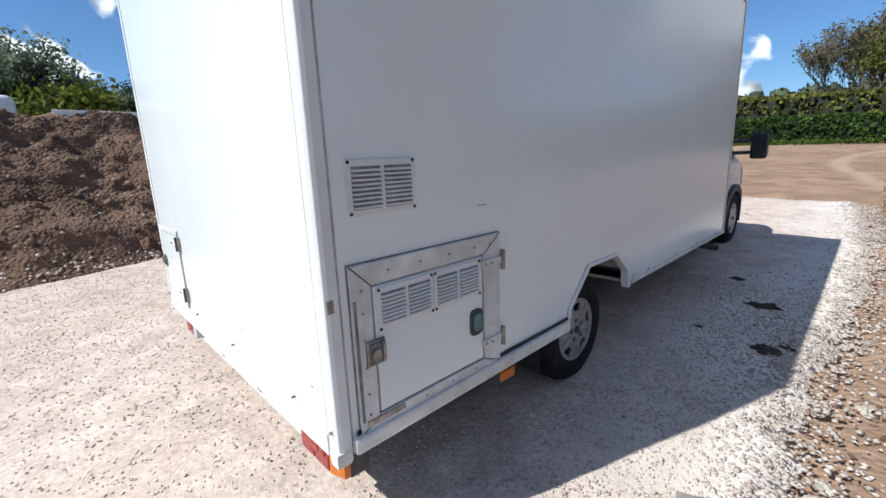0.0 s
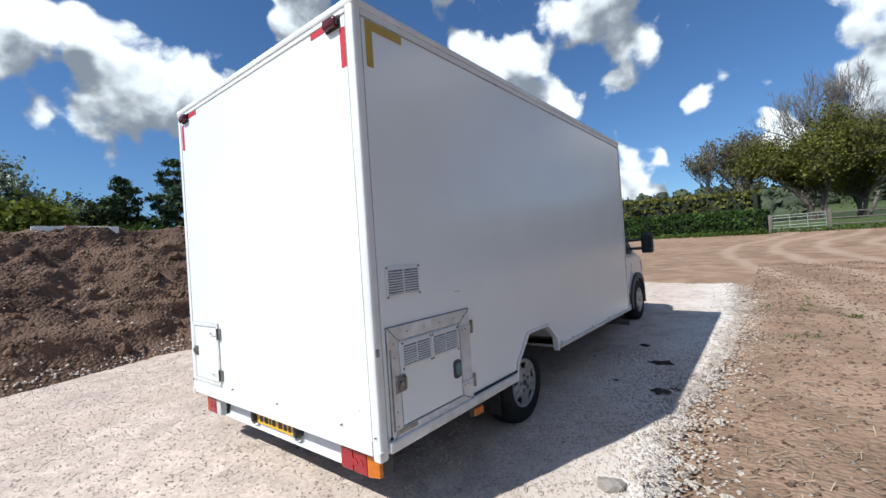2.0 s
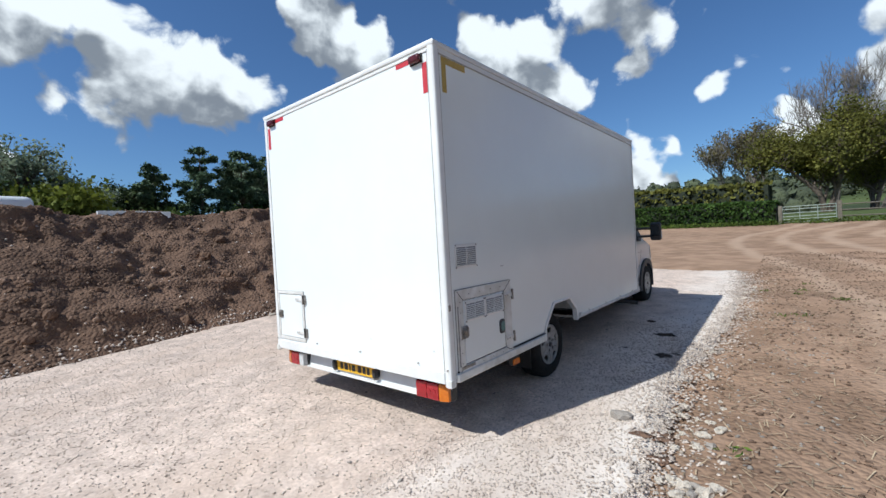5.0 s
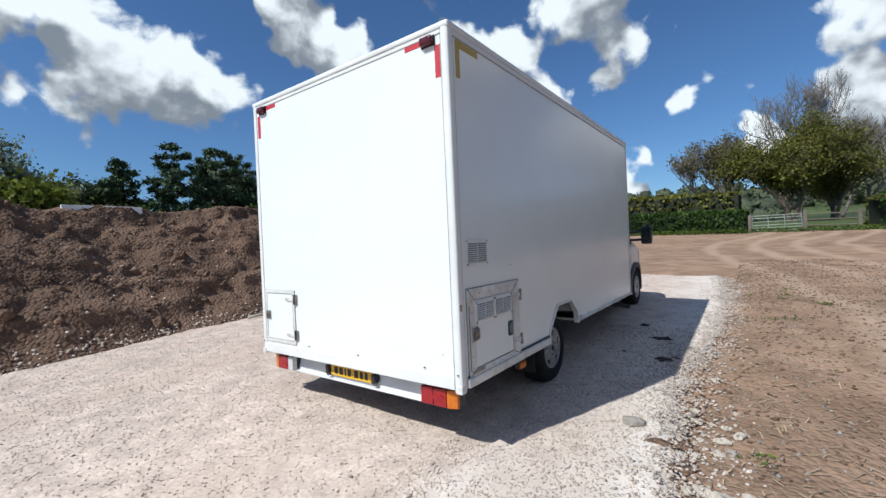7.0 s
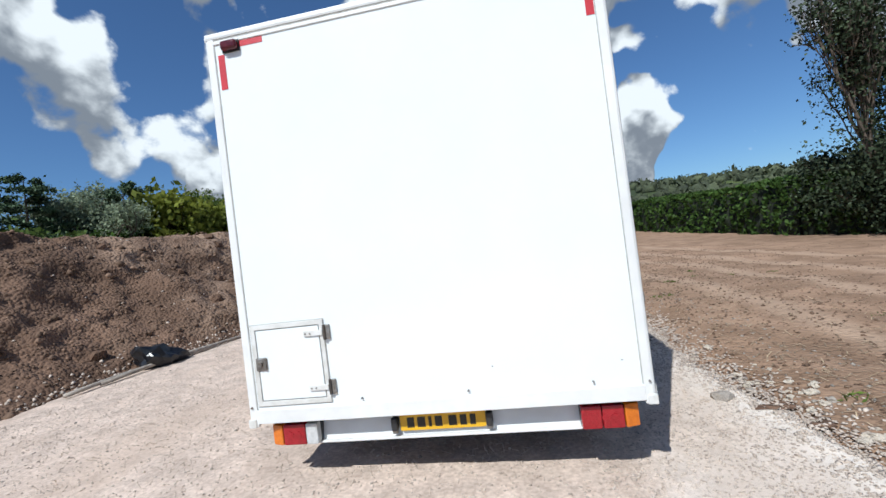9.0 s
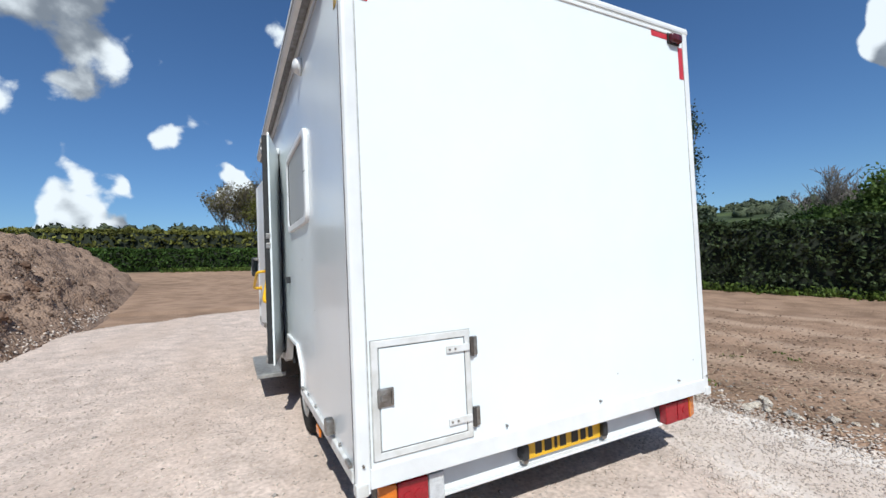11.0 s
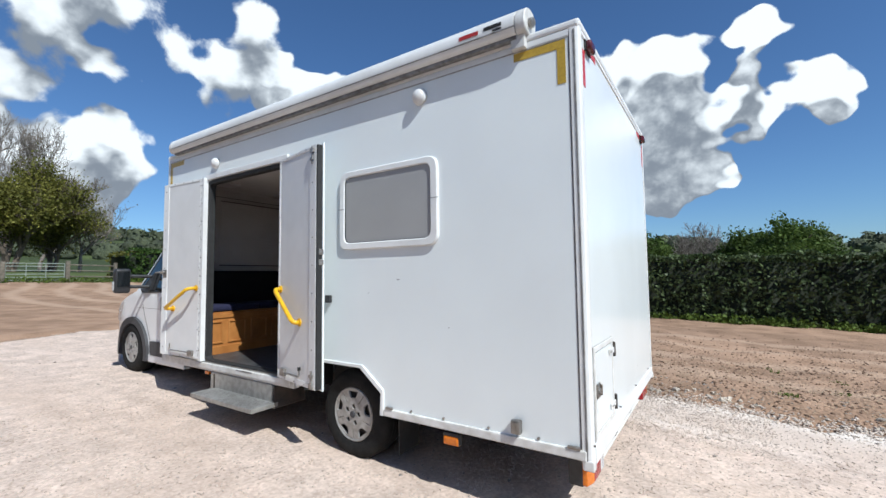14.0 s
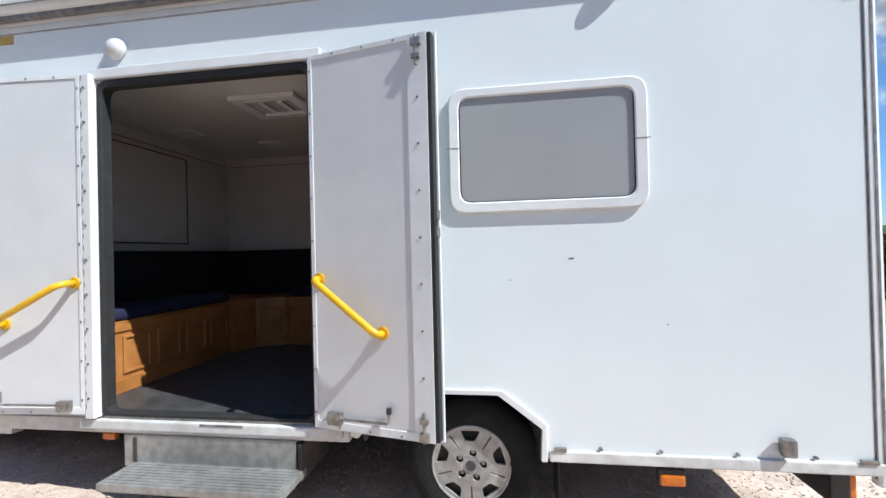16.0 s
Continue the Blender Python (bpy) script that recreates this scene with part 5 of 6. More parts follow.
for p, q in (((XL + 0.0045, 1.32, 1.50), (XL + 0.0058, 1.345, 1.506)), ((XL + 0.0045, 1.62, 1.40), (XL + 0.0058, 1.63, 1.404)), ((XL + 0.0045, 0.9, 1.18), (XL + 0.0058, 0.907, 1.186)),
             ((XR - 0.0058, 0.74, 1.30), (XR - 0.0045, 0.80, 1.304)), ((0.35, 0.002, 0.74), (0.358, 0.0036, 0.746)), 
             ((1.06, 0.002, 0.72), (1.07, 0.0036, 0.725))):
    part("scuff", box(p, q), SEAM_GREY, van, "small dark scuff")
for x in (XL, XR):
    s = 1 if x < 0 else -1
    part("corner_cap", box((min(x - s * 0.004, x + s * 0.05), -0.008, 0.47), (max(x - s * 0.004, x + s * 0.05), 0.05, 0.525), 0.008), DIRTY_WHITE, van, "chipped white corner cap")
    part("cap_screw", rod((x + s * 0.03, -0.011, 0.60), (x + s * 0.03, 0.002, 0.60), 0.006, n=8), STEEL, van)

# ---- the cab ----


def outline_arc(cy, cz, r, a0, a1, n):
    return [(cy + r * math.cos(radians(a0 + (a1 - a0) * k / n)), cz + r * math.sin(radians(a0 + (a1 - a0) * k / n))) for k in range(n + 1)]


WY, WZ = 6.32, 0.56
cab_prof = [(YF, 0.52), (5.82, 0.50), *outline_arc(WY, WZ, 0.43, 180, 0, 14)[1:-1], (6.78, 0.50), (7.18, 0.50), (7.24, 0.80), (7.19, 1.00), (7.02, 1.13),
            (6.60, 1.26), (6.28, 1.36), (5.66, 2.06), (5.42, 2.20), (YF, 2.26)]
t = bmesh.new()
SIDE = 0.975


def half_width(y, z):
    """The cab's flank leans in above the waist and rounds in at the nose."""
    w = SIDE
    if z > 1.3:
        w -= 0.20 * (z - 1.3)
    if y > 6.6:
        w -= 0.30 * (y - 6.6) ** 1.6
    return w


UP = [(YF, 2.26), (5.42, 2.20), (5.66, 2.06), (6.28, 1.36), (6.60, 1.26), (7.02, 1.13), (7.19, 1.00), (7.24, 0.80)]


def cab_low(y):
    d = abs(y - WY)
    return max(0.50, WZ + math.sqrt(max(0.0, 0.43 ** 2 - d * d))) if d < 0.43 else 0.50


def cab_high(y):
    return float(np.interp(y, [p[0] for p in UP], [p[1] for p in UP]))


for s in (-1, 1):
    t = bmesh.new()
    cols = sorted({*np.linspace(YF, 7.235, 58).round(4), WY - 0.43, WY + 0.43})
    for inset in (0.0, 0.02):
        grid = []
        for y in cols:
            lo, hi = cab_low(y), cab_high(y)
            grid.append([t.verts.new((s * (half_width(y, lo + (hi - lo) * k / 14) - inset), y, lo + (hi - lo) * k / 14)) for k in range(15)])
        for p, q in zip(grid, grid[1:]):
            for k in range(14):
                loop = (p[k], p[k + 1], q[k + 1], q[k])
                t.faces.new(loop if (s < 0) == (inset == 0.0) else loop[::-1])
    # the rim between the outer and inner skin
    for edge in (0, 14):
        rim = []
        for y in cols:
            z = cab_low(y) if edge == 0 else cab_high(y)
            rim.append([t.verts.new((s * (half_width(y, z) - o), y, z)) for o in (0.0, 0.02)])
        for p, q in zip(rim, rim[1:]):
            t.faces.new((p[0], p[1], q[1], q[0]))
    part("cab_side", t, CAB_WHITE, van, "white cab flank", True)
over = cab_prof[17:]
t = bmesh.new()
rows = []
for y, z in over:
    w = half_width(y, z)
    rows.append([t.verts.new((w * k, y + 0.06 * (1 - k * k) * (0.5 if y > 6 else 0.2), z + 0.05 * (1 - k * k))) for k in (-1, -0.93, -0.6, 0, 0.6, 0.93, 1)])
for a, b in zip(rows, rows[1:]):
    for i in range(6):
        t.faces.new((a[i], a[i + 1], b[i + 1], b[i]))
part("bonnet_and_roof", t, CAB_WHITE, van, "white bonnet and cab roof", True)
t = bmesh.new()
w0, w1_ = half_width(6.22, 1.42) - 0.07, half_width(5.70, 2.02) - 0.07
vs = [t.verts.new(p) for p in ((-w0, 6.27, 1.41), (w0, 6.27, 1.41), (w1_, 5.72, 2.055), (-w1_, 5.72, 2.055))]
t.faces.new(vs)
bmesh.ops.solidify(t, geom=list(t.faces), thickness=0.006)
part("windscreen", turn(t, Matrix.Translation((0, 0.055, 0.06))), DARK_GLASS, van)
part("cab_bulkhead", box((-0.9, YF + 0.001, 0.55), (0.9, YF + 0.02, 2.2)), PLASTIC, van)
part("front_bumper", box((-0.82, 7.08, 0.36), (0.82, 7.26, 0.72), 0.06, seg=3), GREY_PLASTIC, van, "grey front bumper", True)
part("engine_guard", box((-0.7, 5.95, 0.35), (0.7, 7.1, 0.40)), RUST, van)
for s in (-1, 1):
    def flank(pts, off0, off1, s=s):
        b = slab(pts, [], 0, off0, off1)
        for v in b.verts:
            v.co.x = s * (half_width(v.co.y, v.co.z) + v.co.x)
        return b
    glz = part("door_glass", flank(rounded([(YF + 0.03, 1.38), (6.06, 1.36), (6.15, 1.42), (5.60, 2.04), (5.40, 2.12), (YF + 0.03, 2.14)], 0.05), -0.012, 0.004), DARK_GLASS, van, "dark reflecting cab window")
    part("glass_pillar", flank([(5.72, 1.375), (5.78, 1.375), (5.58, 2.02), (5.53, 2.04)], 0.003, 0.008), PLASTIC, glz)
    part("window_rubber", flank([(YF + 0.03, 1.355), (6.09, 1.335), (6.19, 1.41), (5.62, 2.07), (5.41, 2.15), (YF + 0.03, 2.165), (YF + 0.03, 2.145), (5.40, 2.125), (5.60, 2.045), (6.155, 1.42), (6.065, 1.36), (YF + 0.03, 1.38)], 0.001, 0.007), PLASTIC, glz)
    part("wheel_arch_trim", flank([*outline_arc(WY, WZ - 0.06, 0.50, 188, 0, 18), (6.80, 0.44), *reversed(outline_arc(WY, WZ - 0.06, 0.405, 190, -8, 18))], -0.03, 0.035), GREY_PLASTIC, van, "grey plastic wheel arch")
    part("door_moulding", flank(rounded([(YF + 0.2, 0.52), (5.76, 0.52), (5.78, 0.70), (YF + 0.2, 0.71)], 0.02), 0.001, 0.018), GREY_PLASTIC, van, "grey lower door moulding")
    part("door_gap", flank([(5.80, 0.70), (5.808, 0.70), (6.05, 1.15), (6.06, 1.35), (6.05, 1.35), (6.04, 1.15)], -0.001, 0.0015), SEAM, van, "dark door gap")
    part("door_gap", flank([(YF + 0.02, 1.125), (6.2, 1.13), (6.2, 1.134), (YF + 0.02, 1.13)], -0.001, 0.0012), SEAM_GREY, van)
    part("cab_door_handle", flank(rounded(rect(5.38, 1.10, 5.46, 1.30), 0.03), 0.001, 0.03), PLASTIC, van, "black cab door handle")
    part("headlamp", flank(rounded([(6.75, 0.98), (7.08, 0.90), (7.05, 1.08), (6.62, 1.22)], 0.04), -0.02, 0.012), CLEAR_LENS, van)
    sill = part("cab_step", box((min(s * 0.9, s * 0.985), YF, 0.42), (max(s * 0.9, s * 0.985), 5.86, 0.53), 0.02), CAB_WHITE, van)
    # tall mirrors on long double arms
    mx = s * 1.27
    mir = part("door_mirror", box((mx - 0.088, 5.885, 1.345), (mx + 0.088, 5.99, 1.665), 0.04, seg=3), PLASTIC, van, "tall black door mirror on long arms", True)
    part("mirror_glass", box((mx - 0.068, 5.877, 1.43), (mx + 0.068, 5.886, 1.63), 0.003), DARK_GLASS, mir)
    part("mirror_lamp", box((min(mx + s * 0.06, mx + s * 0.092), 5.92, 1.38), (max(mx + s * 0.06, mx + s * 0.092), 5.995, 1.50), 0.015), CLEAR_LENS, mir)
    for z in (1.57, 1.43):
        part("mirror_arm", rod((s * 0.94, 5.86, z - 0.01), (mx, 5.94, z), 0.022, n=10), PLASTIC, mir)
    part("mirror_foot", flank(rounded([(5.80, 1.36), (6.0, 1.36), (5.98, 1.46), (5.78, 1.62)], 0.03), 0.0, 0.04), PLASTIC, mir)

# ---- inside ----


def bench_run(name, path, z0, z1, label):
    """Panelled wooden seat front along a path on the floor."""
    root = thing(name, (path[0][0], path[0][1], z0), label, "bench")
    for a, b in zip(path, path[1:]):
        a, b = Vector((*a, 0)), Vector((*b, 0))
        d = b - a
        u = d.normalized()
        nrm = Vector((u.y, -u.x, 0))
        m = Matrix(((u.x, nrm.x, 0, a.x), (u.y, nrm.y, 0, a.y), (0, 0, 1, 0), (0, 0, 0, 1)))
        L_ = d.length
        part("front_panel", turn(box((0, -0.02, z0), (L_, 0, z1)), m), OAK, root)
        part("plinth", turn(box((0, 0, z0), (L_, 0.012, z0 + 0.09), 0.003), m), OAK, root)
        part("top_rail", turn(box((0, 0, z1 - 0.05), (L_, 0.012, z1), 0.003), m), OAK, root)
        n = max(1, round(L_ / 0.30))
        for k in range(n):
            x0, x1 = L_ * k / n + 0.03, L_ * (k + 1) / n - 0.03
            part("raised_moulding", turn(slab(rect(x0, z0 + 0.12, x1, z1 - 0.08), [rect(x0 + 0.022, z0 + 0.142, x1 - 0.022, z1 - 0.102)], 1, 0.0, 0.014, bevel=0.004), m), OAK, root)
    return root


FB = [(-1.14, 4.20), (0.28, 4.20), (0.52, 4.08), (0.64, 3.84), (0.64, 1.1)]
bench = bench_run("bench", FB, 0.663, 1.12, "panelled oak bench front curving round the cabin")
part("seat_board", slab([*FB, (1.16, 1.1), (1.16, 4.80), (-1.14, 4.80)], [], 2, 1.122, 1.138), OAK, bench)
for nm, a, b in (("seat_cushion", (-1.13, 4.19, 1.14), (-0.42, 4.60, 1.22)), ("seat_cushion", (-0.41, 4.19, 1.14), (0.30, 4.60, 1.22)), ("seat_cushion", (0.66, 2.7, 1.14), (0.99, 3.80, 1.22)), ("seat_cushion", (0.66, 1.2, 1.14), (0.99, 2.69, 1.22))):
    c = thing(nm, (a[0], a[1], a[2]), "navy blue upholstered seat cushion on the bench", "cushion", "bench cushions")
    part("cushion", box(a, b, 0.035, seg=3), NAVY, c, smooth=True)
part("backrest", box((-1.14, 4.62, 1.14), (1.0, 4.80, 1.62), 0.03), BLACK_CLOTH, bench, "black upholstered backrest")
part("backrest", box((1.01, 1.1, 1.14), (1.16, 4.80, 1.62), 0.03), BLACK_CLOTH, bench, "black upholstered backrest")
bd = thing("wall_board", (0, 4.79, 1.7), "white board with a thin dark edge on the cabin wall", "board")
part("board", box((-0.6, 4.795, 1.70), (0.50, 4.806, 2.53)), INNER, bd)
for a, b in (((-0.61, 4.79, 1.69), (0.512, 4.806, 1.70)), ((-0.61, 4.79, 2.53), (0.512, 4.806, 2.538)), ((0.50, 4.79, 1.70), (0.508, 4.806, 2.53))):
    part("board_edge", box(a, b), SEAM, bd)
rv = thing("roof_vent", (-0.4, 3.3, 2.67), "white square roof vent in the cabin ceiling", "roof vent")
part("vent_frame", slab(rect(-0.62, 3.05, -0.18, 3.55), [rect(-0.54, 3.13, -0.26, 3.47)], 2, 2.645, 2.68, bevel=0.006), WHITE_TRIM, rv)
part("vent_glass", box((-0.54, 3.13, 2.668), (-0.26, 3.47, 2.674)), CLEAR_LENS, rv)
part("vent_slat", box((-0.50, 3.2, 2.65), (-0.30, 3.24, 2.665), 0.004), WHITE_TRIM, rv)
part("vent_slat", box((-0.50, 3.34, 2.65), (-0.30, 3.38, 2.665), 0.004), WHITE_TRIM, rv)
for x, y in ((0.08, 4.45), (0.62, 3.9), (-0.75, 4.4)):
    v = thing("ceiling_speaker", (x, y, 2.67), "flat square grille on the cabin ceiling", "grille", "ceiling grilles")
    part("grille", box((x - 0.11, y - 0.11, 2.66), (x + 0.11, y + 0.11, 2.679), 0.006), DOOR_GREY, v)

# ---- hedges, trees, gate ----


def leaf_cards(P, size, spread=0.5, long=1.6):
    """Small four-sided leaves at the places P, each turned its own way."""
    n = len(P)
    P = np.asarray(P, dtype=np.float64)
    u = rng.normal(size=(n, 3))
    u /= np.linalg.norm(u, axis=1, keepdims=True)
    w = rng.normal(size=(n, 3))
    w -= (w * u).sum(1, keepdims=True) * u
    w /= np.linalg.norm(w, axis=1, keepdims=True)
    s = size * rng.uniform(1 - spread, 1 + spread, (n, 1))
    a, b = u * s * long * 0.5, w * s * 0.5
    V = np.stack([P - a, P - a * 0.1 + b, P + a, P - a * 0.1 - b], 1).reshape(-1, 3)
    return V, np.arange(n * 4).reshape(-1, 4)


def hedge(path, height, depth, leaf, per_m, material, label, rough=0.25, foot=0.0):
    """A clipped hedge along a path: a near-black core painted as inner shade, and a skin of leaves."""
    root = thing("hedge", (path[0][0], path[0][1], gz(*path[0])), label, "hedge")
    pts, core_v, core_f = [], [], []
    for a, b in zip(path, path[1:]):
        L_ = math.dist(a, b)
        ux, uy = (b[0] - a[0]) / L_, (b[1] - a[1]) / L_
        n = int(L_ * per_m)
        s = rng.uniform(0, L_, n)
        side = rng.random(n)
        for k in range(n):
            x0, y0 = a[0] + ux * s[k], a[1] + uy * s[k]
            h = height * (1 + 0.05 * noise.noise(Vector((x0 * 0.5, y0 * 0.5, 0))) + 0.04 * noise.noise(Vector((x0 * 2.3, y0 * 2.3, 4))))
            if side[k] < 0.32:
                o, z = rng.uniform(-depth / 2, depth / 2), h
            else:
                o, z = (-depth / 2 if side[k] < 0.75 else depth / 2), rng.uniform(foot, 1.0) * h
            q = Vector((x0 * 1.7, y0 * 1.7, z * 1.7))
            bulge = rough * noise.fractal(q, 0.8, 2.0, 3)
            if side[k] < 0.32:
                z += bulge * 0.45
            else:
                o += (bulge + 0.02) * (-1 if side[k] < 0.75 else 1) - (0.06 * (-1 if side[k] < 0.75 else 1) if z < 0.5 else 0)
            jx = rng.normal(0, 0.03)
            pts.append((x0 - uy * o + jx, y0 + ux * o + jx, gz(x0, y0) + max(0.05, z) + rng.normal(0, 0.03)))
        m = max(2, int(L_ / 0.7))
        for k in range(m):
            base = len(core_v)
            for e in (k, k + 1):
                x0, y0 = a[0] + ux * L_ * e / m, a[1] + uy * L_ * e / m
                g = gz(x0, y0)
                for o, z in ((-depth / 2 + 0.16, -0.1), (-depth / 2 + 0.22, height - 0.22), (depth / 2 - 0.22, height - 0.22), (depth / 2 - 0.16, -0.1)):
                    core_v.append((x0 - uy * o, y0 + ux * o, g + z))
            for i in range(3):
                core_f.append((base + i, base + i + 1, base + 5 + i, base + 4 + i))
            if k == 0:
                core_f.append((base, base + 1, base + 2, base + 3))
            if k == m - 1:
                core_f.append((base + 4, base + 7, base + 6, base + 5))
    # plain core box, its near-black colour stands for the shade behind the leaves
    part("hedge_core", np_mesh("hedge_core", core_v, core_f, HEDGE_CORE), None, root, "near-black core painted as inner hedge shade")
    V, F = leaf_cards(pts, leaf)
    part("leaves", np_mesh("leaves", V, F, material), None, root)
    return root


hedge([(15.9, -34), (15.9, -14), (15.8, -2), (15.7, 4), (15.2, 10.5)], 2.5, 1.7, 0.082, 1900, LEAF_DARK, "tall dense dark green field hedge", 0.2)
hedge([(14.2, 12.5), (12.9, 17), (12.4, 24), (11.3, 33), (10.2, 36)], 2.35, 1.6, 0.13, 700, LEAF_HEDGE, "rough green hedgerow beside the bare field", 0.35)
hedge([(2.5, 34.2), (-8, 35.2), (-26, 37)], 1.55, 1.7, 0.13, 800, LEAF_HEDGE, "low clipped green hedge beside the gate", 0.16)
hedge([(9.4, 36.5), (20, 41), (40, 52)], 2.0, 2.2, 0.2, 300, LEAF_OLIVE, "loose green bushes behind the field fence", 0.5)
hedge([(2.0, 39), (-12, 40), (-26, 42)], 2.9, 2.6, 0.2, 330, LEAF_OLIVE, "loose overgrown bushes behind the clipped hedge", 0.6)

# weeds along the hedge foot
pts, tuft = [], []
for _ in range(700):
    y = rng.uniform(-14, 11)
    x = np.interp(y, [-14, 4, 11], [14.9, 14.75, 14.2]) + rng.normal(0, 0.18)
    k = rng.integers(8, 16)
    h = rng.uniform(0.08, 0.35)
    for _k in range(k):
        pts.append((x + rng.normal(0, 0.09), y + rng.normal(0, 0.09), land(x, y) + rng.uniform(0, h)))
for _ in range(500):
    x = rng.uniform(-6, 12)
    y = 33.2 + rng.normal(0, 0.25)
    for _k in range(8):
        pts.append((x + rng.normal(0, 0.1), y + rng.normal(0, 0.1), land(x, y) + rng.uniform(0, 0.3)))
for _ in range(26):
    x, y = 2.6 + abs(rng.normal(0, 2.0)), rng.uniform(-2, 9)
    for _k in range(26):
        tuft.append((x + rng.normal(0, 0.05), y + rng.normal(0, 0.05), land(x, y) + rng.uniform(0, 0.03)))
V, F = leaf_cards(tuft, 0.013, 0.5, 3.5)
tagged(new("grass_tufts", np_mesh("grass_tufts", V, F, GRASS)), "small tufts of grass in the bare soil", "grass", kind="stuff")
V, F = leaf_cards(pts, 0.06, 0.5, 2.0)
tagged(new("weeds", np_mesh("weeds", V, F, GRASS)), "straggling green weeds and grass tufts", "weeds", kind="stuff")


def skeleton_tree(seed, height, spread, levels, trunk_r, stems=1, kids=(3, 4), lift=0.35, crown_from=0.3, wiggle=0.18, tip=0.006):
    """Tapered limbs that fork again and again. Returns their mesh arrays and the tips."""
    r = random.Random(seed)
    V, thick, thin, tips = [], [], [], []

    def tube(pts, r0, r1):
        n = 5 if r0 > 0.03 else 3
        prev = None
        for i, p in enumerate(pts):
            d = (pts[min(i + 1, len(pts) - 1)] - pts[max(i - 1, 0)])
            q = d.to_track_quat("Z", "Y")
            rr = r0 + (r1 - r0) * i / (len(pts) - 1)
            ring = []
            for a in range(n):
                ring.append(len(V))
                V.append(tuple(p + q @ Vector((rr * math.cos(a * math.tau / n), rr * math.sin(a * math.tau / n), 0))))
            if prev:
                for a in range(n):
                    (thick if r0 > trunk_r * 0.5 else thin).append((prev[a], prev[(a + 1) % n], ring[(a + 1) % n], ring[a]))
            prev = ring

    def grow(p, d, length, rad, lev):
        pts = [p]
        steps = 4 if lev < levels - 1 else 3
        for _ in range(steps):
            d = (d + Vector((r.gauss(0, wiggle), r.gauss(0, wiggle), r.gauss(0, wiggle) + 0.04))).normalized()
            pts.append(pts[-1] + d * length / steps)
        end = max(tip, rad * 0.55)
        tube(pts, rad, end)
        if lev >= levels:
            tips.append(pts[-1])
            tips.append(pts[-2])
            return
        for k in range(r.randint(*kids)):
            u = r.uniform(crown_from if lev == 0 else 0.35, 1.0)
            i = min(len(pts) - 2, int(u * (len(pts) - 1)))
            base = pts[i].lerp(pts[i + 1], u * (len(pts) - 1) - i)
            az = r.uniform(0, math.tau)
            out = Vector((math.cos(az) * spread, math.sin(az) * spread, lift + r.uniform(-0.1, 0.5)))
            grow(base, (d * 0.55 + out).normalized(), length * r.uniform(0.55, 0.78), max(tip, rad * 0.55), lev + 1)
        grow(pts[-1], d, length * 0.66, end, lev + 1)
    for k in range(stems):
        az = r.uniform(0, math.tau)
        lean = Vector((math.cos(az), math.sin(az), 0)) * (0.32 if stems > 1 else 0.04)
        grow(Vector((lean.x * 0.5, lean.y * 0.5, -0.3)), (Vector((0, 0, 1)) + lean).normalized(), height * 0.42, trunk_r, 0)
    top = max(v[2] for v in V)
    k = height / top
    V = [(v[0] * k, v[1] * k, v[2] * k) for v in V]
    return V, (thick, thin), [t * k for t in tips]


def tree(at, label, V, F, leaves, leaf_size, leaf_mat, scale=1.0, rz=0.0, limb=BARK, category="tree", group=""):
    root = new("tree")
    root.matrix_basis = pose(at[0], at[1], at[2], 0, 0, rz) @ Matrix.Scale(scale, 4)
    tagged(root, label, category, group)
    for name, faces in zip(("trunk", "branch_work"), F if isinstance(F, tuple) else (F,)):
        used, idx = np.unique(np.array(faces), return_inverse=True)
        t = new(name, np_mesh(name, np.array(V)[used], idx.reshape(-1, 4), limb))
        t.parent = root
    if len(leaves):
        LV, LF = leaf_cards(leaves, leaf_size)
        c = new("crown", np_mesh("crown", LV, LF, leaf_mat))
        c.parent = root
    return root


def slim(V, T, k):
    return [(v[0] * k, v[1] * k, v[2]) for v in V], [Vector((q.x * k, q.y * k, q.z)) for q in T]


def puffs(tips, per, r):
    T = np.array([tuple(t) for t in tips])
    P = np.repeat(T, per, axis=0)
    return P + rng.normal(0, r, P.shape)


def ground_at(x, y):
    return gz(x, y) + hills(x, y)


# trees beyond the gate
V, F, T = skeleton_tree(11, 9.8, 0.6, 5, 0.16, stems=4, kids=(3, 3), lift=0.6, tip=0.012, wiggle=0.14)
tree((0.9, 50, ground_at(0, 50) - 0.2), "half-bare multi-stemmed tree just coming into leaf", V, F, puffs(T, 1, 0.2), 0.13, LEAF_BUD, limb=TWIG)
V, F, T = skeleton_tree(5, 9.0, 0.85, 4, 0.34, stems=2, kids=(4, 5), lift=0.32, crown_from=0.22)
V, T = slim(V, T, 0.72)
tree((5.6, 47.5, ground_at(6, 48)), "broad olive-green oak in young leaf", V, F, puffs(T, 11, 0.5), 0.12, LEAF_OLIVE, 1.06)
V, F, T = skeleton_tree(8, 9.0, 0.9, 4, 0.3, stems=2, kids=(3, 5), lift=0.26, crown_from=0.22)
V, T = slim(V, T, 0.68)
tree((8.6, 49.5, ground_at(8, 49)), "spreading olive-green tree in young leaf", V, F, puffs(T, 9, 0.5), 0.12, LEAF_OLIVE, 0.92)
V, F, T = skeleton_tree(21, 16.0, 0.7, 5, 0.30, stems=2, kids=(3, 4), lift=0.45, crown_from=0.4, wiggle=0.2, tip=0.018)
V, T = slim(V, T, 0.62)
tree((6.9, 57, ground_at(6, 57)), "tall leafless tree with fine branches", V, F, [], 0.1, LEAF_OLIVE, limb=TWIG)
